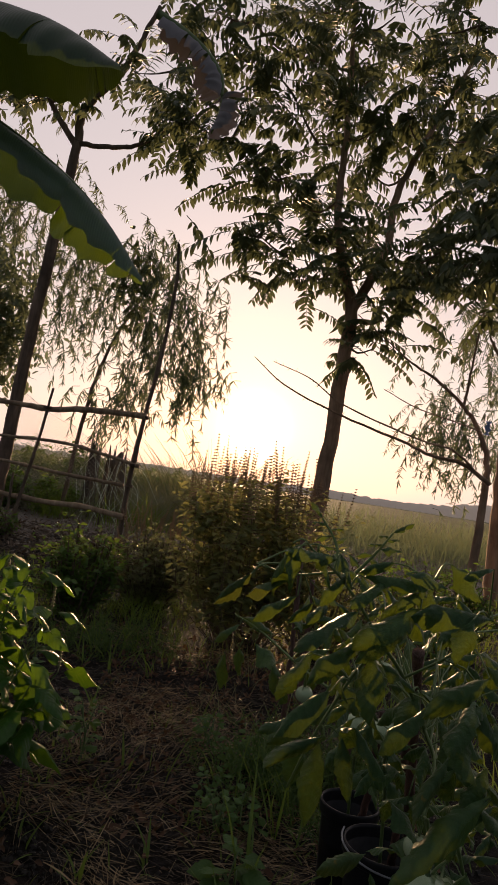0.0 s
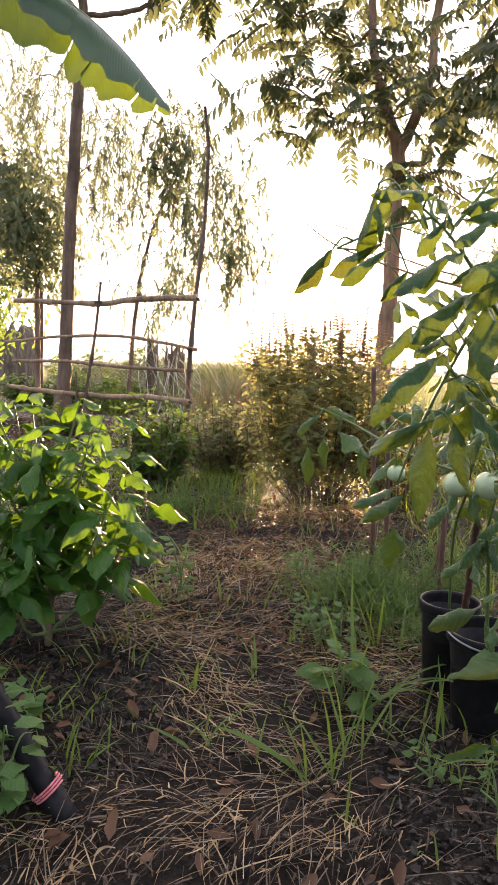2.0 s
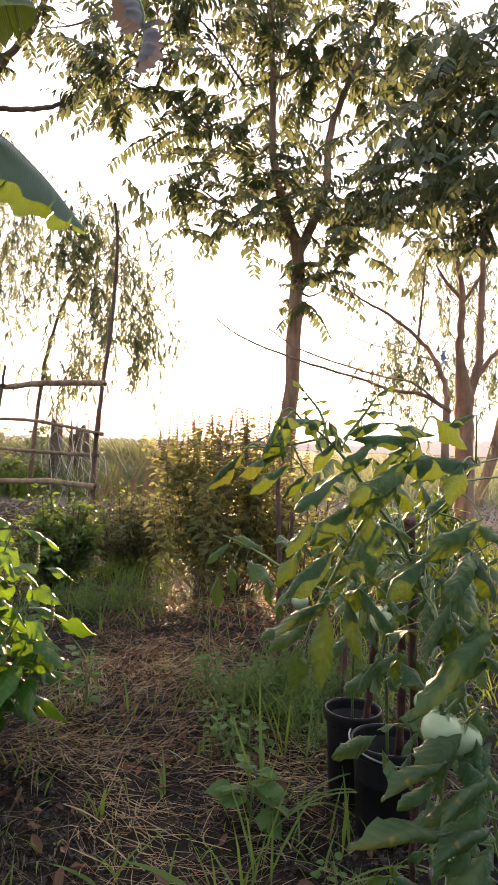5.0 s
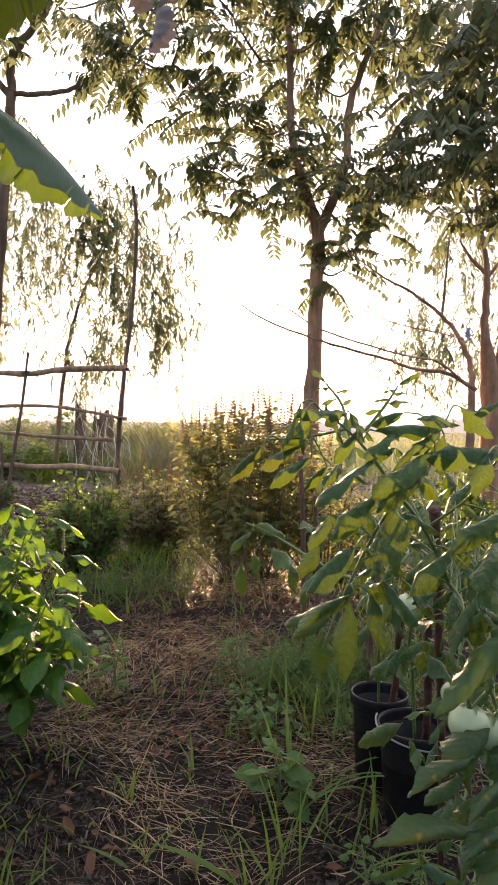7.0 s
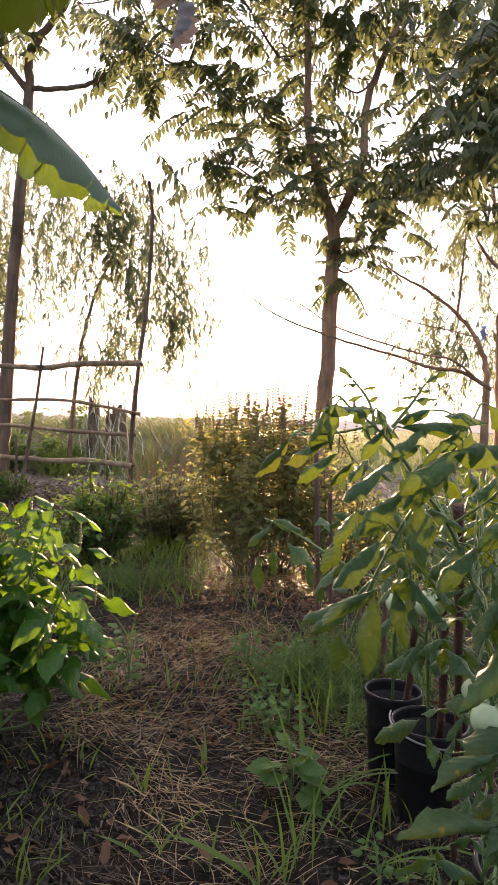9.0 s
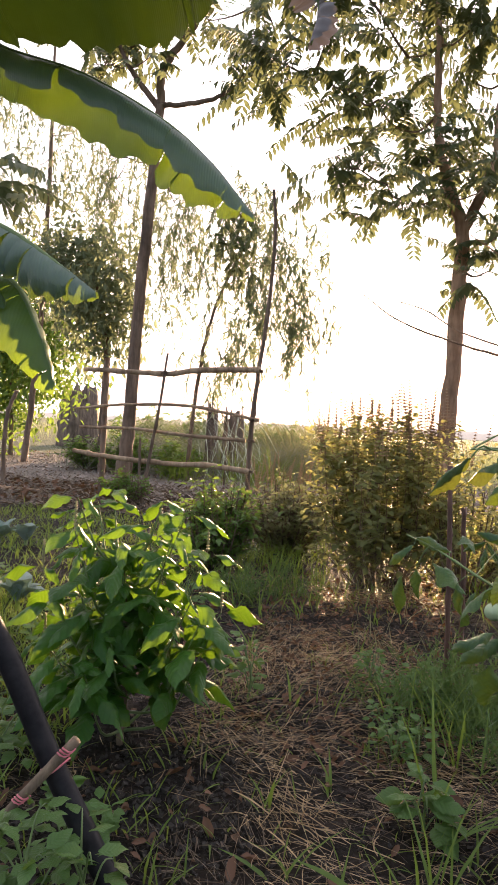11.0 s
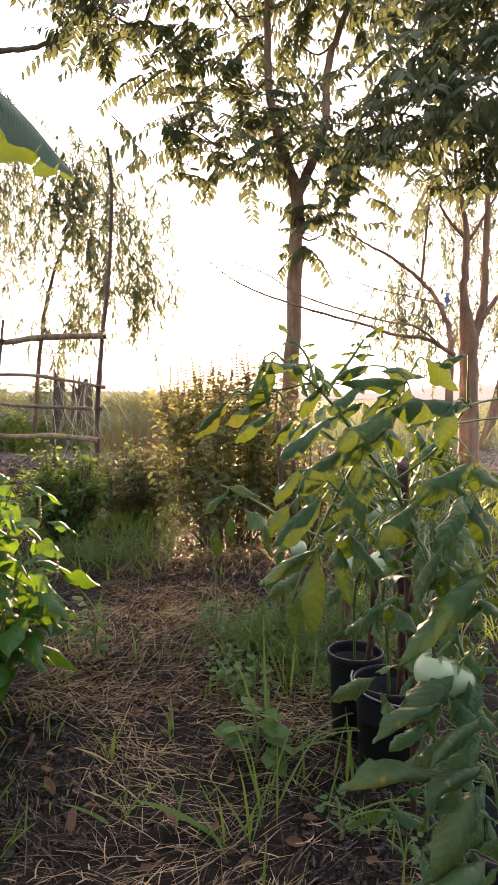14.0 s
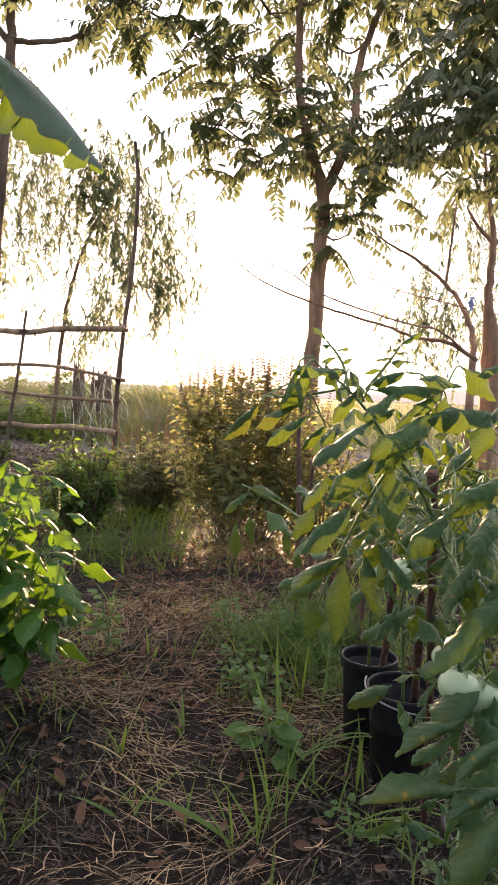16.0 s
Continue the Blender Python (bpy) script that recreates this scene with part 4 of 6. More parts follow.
for k, (x, y, r_, h_) in enumerate([(-3.75, 10.0, 0.42, 0.62), (-2.95, 9.9, 0.40, 0.60), (-4.6, 10.3, 0.4, 0.6)]):
    bush("roadside_shrub", x, y, r_, h_, 30, 0.07, SHRUB, 220 + k, "dark green leafy brush behind the fence", 0, 5)
bush("low_shrub", 1.35, 4.6, 0.5, 0.6, 36, 0.045, SHRUB, 207, "low green shrub behind the tomato stakes", 0, 4)


# ---- grass, reeds, mulch ----
BLADE = leaf_shape(0.05, 4, 0.2, 0.45, 0.25, tip=0.004)


def bent(shape, bow):
    """The same strip bowed sideways."""
    v, f = shape
    v = v.copy()
    v[:, 0] += bow * v[:, 1] * (1 - v[:, 1]) * 4
    return v, f


BLADE_STIFF = leaf_shape(0.035, 3, 0.2, 0.18, 0.25, tip=0.003)
STRAND = leaf_shape(0.02, 4, 0.3, 0.10, 0.5, tip=0.012)


def blades(g, xy, length, seed, lean=0.45, shape=BLADE, width=(0.003, 0.0065)):
    rng = np.random.default_rng(seed)
    xy = np.asarray(xy, float)
    m = len(xy)
    az = rng.uniform(0, 2 * math.pi, m)
    tilt = np.abs(rng.normal(0, lean, m)).clip(0.02, 1.3)
    d = np.stack([np.cos(az) * np.sin(tilt), np.sin(az) * np.sin(tilt), np.cos(tilt)], -1)
    n = np.stack([-np.cos(az) * np.cos(tilt), -np.sin(az) * np.cos(tilt), np.sin(tilt)], -1) + rng.normal(0, 0.25, (m, 3))
    loc = np.array([(x, y, ground_z(x, y) - 0.005) for x, y in xy])
    ln = rng.uniform(length[0], length[1], m)
    wide = rng.uniform(*width, m) / (0.05 if shape is BLADE else 0.035)
    g.scatter(*shape, frames(d, n), loc, np.stack([wide, ln, ln], -1))


def patch(rng, n, x0, x1, y0, y1):
    return np.stack([rng.uniform(x0, x1, n), rng.uniform(y0, y1, n)], -1)


rng = np.random.default_rng(300)
g = Geo()
blades(g, np.concatenate([np.array(c) + rng.normal(0, 0.07, (22, 2)) for c in patch(rng, 420, -3.2, -0.9, 2.3, 5.6)]), (0.02, 0.11), 301, 0.85, width=(0.003, 0.008))
blades(g, patch(rng, 4200, -2.2, -0.8, 1.2, 3.0), (0.04, 0.15), 302, 0.65, width=(0.003, 0.008))
blades(g, np.array((-0.52, 3.4)) + rng.normal(0, 0.2, (90, 2)), (0.06, 0.24), 303, 0.5, width=(0.005, 0.010))
blades(g, np.array((-0.72, 4.1)) + rng.normal(0, 0.22, (300, 2)), (0.05, 0.2), 304, 0.5)
blades(g, np.array((0.2, 1.95)) + rng.normal(0, 0.12, (24, 2)), (0.1, 0.26), 305, 0.3)
blades(g, patch(rng, 150, -0.7, 0.5, 1.0, 3.4), (0.03, 0.09), 306, 0.7)
blades(g, np.concatenate([np.array(c) + rng.normal(0, 0.05, (26, 2)) for c in patch(rng, 24, -0.65, 0.45, 1.0, 3.2)]), (0.02, 0.075), 319, 0.7, width=(0.002, 0.005))
blades(g, patch(rng, 50, 0.05, 0.55, 1.0, 1.9), (0.05, 0.14), 307)
blades(g, patch(rng, 2600, 0.5, 2.6, 1.8, 6.5), (0.06, 0.26), 308, 0.5, width=(0.004, 0.008))
blades(g, patch(rng, 700, -0.6, 0.6, 3.2, 5.5), (0.03, 0.08), 309)
blades(g, patch(rng, 1500, -0.7, 0.9, 4.35, 6.2), (0.04, 0.13), 328, 0.6)
blades(g, patch(rng, 320, -0.8, -0.3, 3.9, 5.4), (0.05, 0.2), 325, 0.5)
blades(g, np.concatenate([np.array(c) + rng.normal(0, 0.04, (18, 2)) for c in patch(rng, 40, -1.7, -0.4, 1.0, 2.4)]), (0.02, 0.1), 317, 0.8)
blades(g, np.array((-2.72, 9.2)) + rng.normal(0, (0.14, 0.1), (90, 2)), (0.35, 0.62), 329, 0.4, width=(0.006, 0.011))
blades(g, np.array((-1.45, 9.0)) + rng.normal(0, (0.3, 0.3), (160, 2)), (0.25, 0.7), 331, 0.4, width=(0.005, 0.010))
solid("grass", g, GRASS, "fresh green grass between the garden beds", "grass", kind="stuff")

FAR_W = (0.008, 0.016)
g = Geo()
blades(g, patch(rng, 2600, -5.2, -1.3, 13.4, 16), (0.5, 1.3), 320, 0.45, BLADE, FAR_W)
blades(g, patch(rng, 5500, -5.6, 12, 13.8, 19), (0.25, 0.8), 310, 0.4, BLADE, FAR_W)
blades(g, patch(rng, 3500, -25, 22, 19, 34), (0.3, 0.9), 311, 0.25, BLADE_STIFF, (0.012, 0.024))
blades(g, patch(rng, 2200, -4.2, -0.6, 10.4, 14.0), (0.2, 0.65), 312, 0.6, BLADE, FAR_W)
blades(g, patch(rng, 1500, 1.0, 5.5, 9.5, 14.0), (0.2, 0.7), 316, 0.4, BLADE, FAR_W)
solid("tall_grass", g, GRASS_FAR, "tall green grass edging the field", "grass", kind="stuff")

g = Geo()
blades(g, patch(rng, 2600, -5.0, -0.5, 9.9, 13.2), (0.25, 0.75), 327, 0.75, BLADE, (0.006, 0.013))
for x, y in patch(rng, 420, -4.6, -0.5, 9.9, 12.6):
    az, ln, top = rng.uniform(0, 2 * math.pi), rng.uniform(0.3, 0.9), rng.uniform(0.2, 0.75)
    s = np.linspace(0, 1, 6)[:, None]
    tube(g, np.array([x, y, 0]) + np.array([math.cos(az), math.sin(az), 0]) * ln * s + UP * top * (2.2 * s - 1.7 * s**2), [0.006, 0.003], 3, caps=False)
solid("dry_brush", g, BRUSH, "tangle of pale dry stems behind the fence", "brush", kind="stuff")

g = Geo()
blades(g, patch(rng, 260, -2.4, -0.7, 10.0, 12.5), (0.4, 1.2), 313, 0.5, BLADE, (0.005, 0.01))
blades(g, patch(rng, 500, -3.6, 6, 13.0, 16.0), (0.3, 0.9), 314, 0.4, BLADE, FAR_W)
blades(g, patch(rng, 60, -0.1, 0.5, 2.4, 3.6), (0.05, 0.22), 315, 0.35, BLADE_STIFF, (0.002, 0.004))
blades(g, np.array((-0.04, 3.7)) + rng.normal(0, (0.28, 0.16), (110, 2)), (0.03, 0.1), 318, 0.5, BLADE_STIFF, (0.002, 0.004))
blades(g, patch(rng, 170, -1.5, -0.35, 10.5, 12.5), (0.7, 1.75), 326, 0.25, BLADE, (0.006, 0.012))
solid("dry_reeds", g, GRASS_PALE, "dry yellow reeds and dead stems", "grass", kind="stuff")


def lying(g, shape, n, x0, x1, y0, y1, size, seed, lift=0.012, tilt=0.12, keep=None, wide=0.0):
    rng = np.random.default_rng(seed)
    xy = patch(rng, n, x0, x1, y0, y1)
    if keep:
        xy = np.array([p for p in xy if keep(*p)])
    m = len(xy)
    az = rng.uniform(0, 2 * math.pi, m)
    if shape is not CURL:
        flow = np.array([3.0 * noise.noise(Vector((x * 1.6, y * 1.6, 2))) for x, y in xy])
        az = np.where(rng.random(m) < 0.65, flow + rng.normal(0, 0.45, m) + math.pi * (rng.random(m) < 0.5), az)
    d = np.stack([np.cos(az), np.sin(az), rng.normal(0.02, tilt, m)], -1)
    loc = np.array([(x, y, ground_z(x, y) + rng.uniform(0.001, lift)) for x, y in xy])
    ln = rng.uniform(size[0], size[1], m)
    g.scatter(*shape, frames(d, UP + rng.normal(0, 0.35, (m, 3))), loc, np.stack([wide * rng.uniform(0.6, 1.5, m), ln, ln], -1) if wide else ln)


def bare(x, y):
    """Places trodden or dug down to black soil."""
    w = 0.25 * noise.noise(Vector((x * 9, y * 9, 8)))
    return any(((x - a) / r) ** 2 + ((y - b) / (1.25 * r)) ** 2 < 1 + w for a, b, r in ((-0.42, 1.5, 0.15), (-0.14, 1.66, 0.07), (0.04, 1.38, 0.06), (0.36, 1.22, 0.27), (-0.62, 1.2, 0.16), (-0.28, 2.28, 0.06), (-0.05, 2.85, 0.09), (-0.16, 2.02, 0.08), (-0.35, 2.39, 0.06), (-0.57, 1.57, 0.13), (0.2, 1.23, 0.12)))


def matted(x, y):
    """Old straw lies in mats with bare black soil between them."""
    if bare(x, y) and random.random() < 0.55:
        return False
    return noise.noise(Vector((x * 4.2, y * 4.2, 3))) + 0.5 * noise.noise(Vector((x * 11.0, y * 11.0, 6))) > random.uniform(-0.42, 0.22) + 0.5 * max(0, -0.3 - x) * (y < 1.9)


def on_path(x, y):
    """Straw is thick along the middle of the path and thins out to its edges."""
    mid = -0.18 + 0.03 * y
    if bare(x, y) and random.random() < 0.85:
        return False
    a = noise.noise(Vector((x * 2.2, y * 2.2, 5))) + 0.6 * noise.noise(Vector((x * 7.0, y * 7.0, 9)))
    c = noise.noise(Vector((x * 3.4 + 7, y * 3.4, 1)))
    return a + 0.9 * c > random.uniform(-0.25, 0.50) + 0.8 * max(0, -0.3 - x) * (y < 1.9) + 0.9 * max(0, abs(x - mid) - 0.42) + 0.3 * max(0, 1.45 - y) + 0.55 * (2.55 < y < 3.4)


CURL = leaf_shape(0.5, 4, 0.5, -0.35, 0.45, 0.1, 0.3)
CHIP = (np.array([(-0.5, 0, 0), (0.5, 0, 0), (-0.4, 0.5, 0.03), (0.45, 0.5, 0.03), (-0.25, 1, 0), (0.3, 1, 0)]) * (0.02, 1, 1), np.array([(0, 1, 3, 2), (2, 3, 5, 4)]))
g = Geo()
lying(g, CHIP, 7000, -1.3, 0.8, 0.8, 4.2, (0.01, 0.045), 3190, 0.022, 0.25, matted, 0.10)
lying(g, CHIP, 11000, -0.9, 0.7, 0.8, 3.6, (0.03, 0.11), 3191, 0.026, 0.2, matted, 0.075)
lying(g, CHIP, 5000, -1.2, 0.8, 0.8, 4.2, (0.008, 0.03), 3192, 0.02, 0.4, matted, 0.2)
lying(g, CHIP, 9000, -6.5, -0.9, 5.6, 8.3, (0.03, 0.14), 3193, 0.05, 0.3, None, 0.7)
solid("rotting_straw", g, STRAW_OLD, "dark rotting straw matted over damp soil", "mulch", kind="stuff")
g = Geo()
for k, (bow, count, lo, hi, wide) in enumerate([(0.0, 4800, 0.04, 0.12, 0.085), (0.012, 4000, 0.04, 0.13, 0.08), (-0.02, 4000, 0.03, 0.10, 0.09), (0.0, 4000, 0.01, 0.04, 0.13), (-0.03, 4800, 0.02, 0.06, 0.11), (0.02, 600, 0.05, 0.18, 0.13), (0.05, 500, 0.02, 0.05, 0.2)]):
    lying(g, bent(STRAND, bow), count, -1.1, 0.75, 0.75, 3.8, (lo, hi), 3200 + k, 0.03, 0.2, on_path, wide)
lying(g, bent(STRAND, 0.03), 1100, -0.46, 0.12, 2.15, 2.85, (0.03, 0.10), 3210, 0.05, 0.5, None, 0.07)
lying(g, bent(STRAND, -0.03), 500, -0.5, 0.1, 1.75, 2.2, (0.03, 0.10), 3211, 0.04, 0.4, None, 0.07)
solid("straw_mulch", g, STRAW, "loose straw mulch scattered over the path", "mulch", kind="stuff")
g = Geo()
lying(g, CURL, 700, -1.1, 0.7, 0.9, 4.0, (0.012, 0.045), 321, 0.02, 0.3)
lying(g, CURL, 1500, -0.5, 0.35, 1.7, 3.5, (0.008, 0.03), 324, 0.03, 0.5)
lying(g, CURL, 4500, -11, 6, 7.0, 14.5, (0.015, 0.045), 322, 0.03, 0.5)
lying(g, CURL, 300, -5.2, -2.6, 6.0, 7.8, (0.05, 0.12), 323, 0.02, 0.2)
solid("dry_leaves", g, LITTER, "brown fallen leaves lying on soil and road", "leaf litter", kind="stuff")


def clod_shape():
    a = np.array([(x, y, z) for x in (-1, 1) for y in (-1, 1) for z in (-0.6, 0.6)], float) * (0.5, 0.5, 0.5)
    return a, np.array([(0, 1, 3, 2), (4, 6, 7, 5), (0, 4, 5, 1), (2, 3, 7, 6), (0, 2, 6, 4), (1, 5, 7, 3)])


g = Geo()
cv, cf = clod_shape()
for q in range(8):
    rr = np.random.default_rng(330 + q)
    xy = np.concatenate([patch(rr, 420, -1.3, 0.8, 0.8, 3.2), patch(rr, 60, -5, -2.2, 5.5, 7.9), patch(rr, 260, 0.15, 0.7, 0.9, 1.5), patch(rr, 240, -0.8, -0.25, 1.15, 1.75)])
    n = len(xy)
    g.scatter(cv + rr.normal(0, 0.16, cv.shape), cf, frames(rr.normal(0, 1, (n, 3)), rr.normal(0, 1, (n, 3))), [(x, y, ground_z(x, y) + 0.003) for x, y in xy], rr.uniform(0.003, 0.013, n) * rr.uniform(0.4, 1, n))
solid("soil_clods", g, CLOD, "small crumbs and clods of dark soil", "soil", kind="stuff", smooth=False)


g = Geo()
for q in range(6):
    rr = np.random.default_rng(360 + q)
    xy = patch(rr, 1500, -9, 5, 8.0, 14.0)
    n = len(xy)
    g.scatter(cv + rr.normal(0, 0.15, cv.shape), cf, frames(rr.normal(0, 1, (n, 3)), rr.normal(0, 1, (n, 3))), [(x, y, ground_z(x, y) + 0.004) for x, y in xy], rr.uniform(0.008, 0.035, n) * rr.uniform(0.4, 1, n))
solid("road_gravel", g, PEBBLE, "loose grey gravel on the dirt road", "gravel", kind="stuff", smooth=False)


def grass_tuft(x, y, n, length, seed, lean=0.5):
    g, hi = Geo(), length[1]
    rr = np.random.default_rng(seed)
    blades(g, np.array((x, y)) + rr.normal(0, 0.014, (max(3, int(0.75 * n)), 2)), length, seed, lean, BLADE if hi < 0.18 else BLADE_STIFF, (0.005, 0.0095))
    solid("grass_tuft", g, GRASS_YOUNG, "small tuft of bright grass growing through straw", "grass", "tufts on the path")


for k, (x, y, n, lo, hi) in enumerate([(-0.32, 1.37, 6, 0.05, 0.12), (-0.18, 1.28, 7, 0.07, 0.15), (-0.25, 1.5, 8, 0.06, 0.14), (-0.24, 2.05, 6, 0.06, 0.13), (0.04, 1.2, 6, 0.09, 0.2), (0.07, 1.23, 6, 0.10, 0.2), (0.11, 1.29, 7, 0.10, 0.25), (0.14, 1.54, 5, 0.12, 0.34), (0.16, 2.03, 5, 0.1, 0.24), (0.21, 1.8, 4, 0.1, 0.25), (0.22, 1.38, 4, 0.06, 0.15), (0.26, 1.31, 4, 0.06, 0.14), (0.31, 1.39, 5, 0.08, 0.18), (0.37, 1.31, 4, 0.05, 0.12), (-0.05, 1.23, 4, 0.05, 0.1), (0.05, 1.75, 6, 0.06, 0.14), (-0.1, 1.62, 6, 0.05, 0.12), (-0.42, 1.62, 6, 0.05, 0.1), (-0.33, 3.0, 8, 0.06, 0.16), (0.0, 3.03, 7, 0.06, 0.15), (-0.45, 2.5, 8, 0.06, 0.15), (0.28, 1.75, 4, 0.1, 0.25), (-0.05, 2.6, 6, 0.06, 0.14), (-0.38, 1.2, 6, 0.04, 0.09), (-0.55, 3.72, 12, 0.10, 0.26), (-0.42, 3.8, 12, 0.10, 0.28), (-0.68, 3.7, 10, 0.08, 0.22), (-0.3, 3.55, 8, 0.06, 0.18), (-0.62, 3.05, 7, 0.08, 0.2), (-0.5, 2.95, 5, 0.08, 0.2)]):
    grass_tuft(x, y, n, (lo, hi), 340 + k)

# long arching blades by the pots
for k, (x, y, hi) in enumerate([(0.12, 1.42, 0.34), (0.22, 1.24, 0.30), (0.17, 1.5, 0.38)]):
    g = Geo()
    rr = np.random.default_rng(370 + k)
    for _ in range(2):
        az = rr.uniform(-0.5, 0.6)
        s = np.linspace(0, 1, 14)[:, None]
        p = np.array([x, y, 0]) + np.array([math.cos(az), math.sin(az), 0]) * hi * rr.uniform(0.7, 1.1) * s + UP * hi * rr.uniform(0.9, 1.3) * (s - s**2 * 1.02)
        side = np.array([-math.sin(az), math.cos(az), 0.3]) * 0.0022 * np.sin(math.pi * np.clip(s * 0.9 + 0.08, 0, 1))
        v = np.stack([p - side, p + side + UP * 0.001], 1).reshape(-1, 3)
        g.add(v, [(2 * q, 2 * q + 1, 2 * q + 3, 2 * q + 2) for q in range(13)])
    solid("arching_grass", g, GRASS_YOUNG, "long pale grass blades arching by the pots", "grass", "tufts on the path")


g = Geo()
s = np.linspace(0, 1, 14)[:, None]
p = np.array([0.035, 1.2, 0.0]) + np.array([-0.19, 0.02, 0]) * s + UP * (0.16 * s - 0.075 * s**2)
side = np.array([0.15, 0.9, 0.5]) * 0.0055 * np.sin(math.pi * np.clip(s * 0.94 + 0.05, 0, 1))
g.add(np.stack([p - side, p + UP * 0.0015, p + side], 1).reshape(-1, 3), [(3 * q + c, 3 * q + c + 1, 3 * q + c + 4, 3 * q + c + 3) for q in range(13) for c in range(2)])
solid("grass_leaf", g, GRASS_YOUNG, "broad bright grass leaf leaning over the path", "grass", "tufts on the path")


# ---- feathery dill bed ----
def feathery_patch(x0, y0, sx, sy, n, lo, hi, seed, name, label):
    rng = np.random.default_rng(seed)
    t = thing(name, (x0, y0, 0), label, "herb", kind="stuff")
    g = Geo()
    for x, y in np.array((x0, y0)) + rng.normal(0, (sx, sy), (n, 2)):
        z, h = ground_z(x, y), rng.uniform(lo, hi)
        top = np.array([x + rng.normal(0, 0.03), y + rng.normal(0, 0.03), z + h])
        p = smooth_path([(x, y, z - 0.01), ((x + top[0]) / 2, (y + top[1]) / 2, z + h * 0.55), top], 6)
        tube(g, p, [0.002, 0.001], 3, caps=False)
        m = 40
        at = p[rng.integers(1, 6, m)] + rng.normal(0, 0.014, (m, 3))
        g.scatter(*STRAND, frames(rng.normal(0, 0.7, (m, 3)) + UP * 0.6, rng.normal(0, 1, (m, 3))), at, np.stack([np.full(m, 0.14), rng.uniform(0.025, 0.07, m), np.full(m, 0.04)], -1))
    part("foliage", g, DILL, t)


feathery_patch(0.33, 2.1, 0.15, 0.15, 110, 0.05, 0.17, 380, "dill_patch", "feathery green herb bed behind black pots")
feathery_patch(-0.56, 3.3, 0.13, 0.13, 34, 0.04, 0.16, 381, "feathery_herb", "low mound of feathery green leaves beside the path")


# ---- basil plant ----
def leaf_mesh(name, shape, material, seed=0, bend=0.0):
    g = Geo()
    v, f = shape
    rr = np.random.default_rng(seed)
    v = v + rr.normal(0, 0.007, v.shape) * (1, 0.3, 1)
    v[:, 2] += bend * np.sin(v[:, 1] * 5 + seed) * 0.05
    g.add(v, f)
    me = g.mesh(name)
    me.materials.append(material)
    return me


def leaf_pose(at, d, up, size, wide=1.0):
    r = frames(np.array([d], float), np.array([up], float))[0]
    m = Matrix([[*(r[q] * size * np.array((wide, 1, 1))), at[q]] for q in range(3)] + [[0, 0, 0, 1]])
    return m


BASIL_LEAVES = [leaf_mesh("basil_leaf", curled_leaf(w_, 16, c_, d_, 0.42, 0.08, t_, 20 + k, 0.78, 0.28), BASIL, k) for k, (w_, c_, d_, t_) in enumerate([(0.58, 0.5, 0.5, 0.2), (0.48, 0.7, 0.6, -0.3), (0.62, 0.4, 0.4, 0.1), (0.52, 0.8, 0.75, 0.3)])]
WEED_LEAVES = [leaf_mesh("weed_leaf", curled_leaf(w_, 10, c_, d_, 0.42, 0.10, 0.1, 30 + k, 0.9, 0.12), WEED, k) for k, (w_, c_, d_) in enumerate([(0.62, 0.2, 0.15), (0.7, 0.3, 0.25), (0.56, 0.1, 0.1), (0.66, 0.4, 0.3)])]


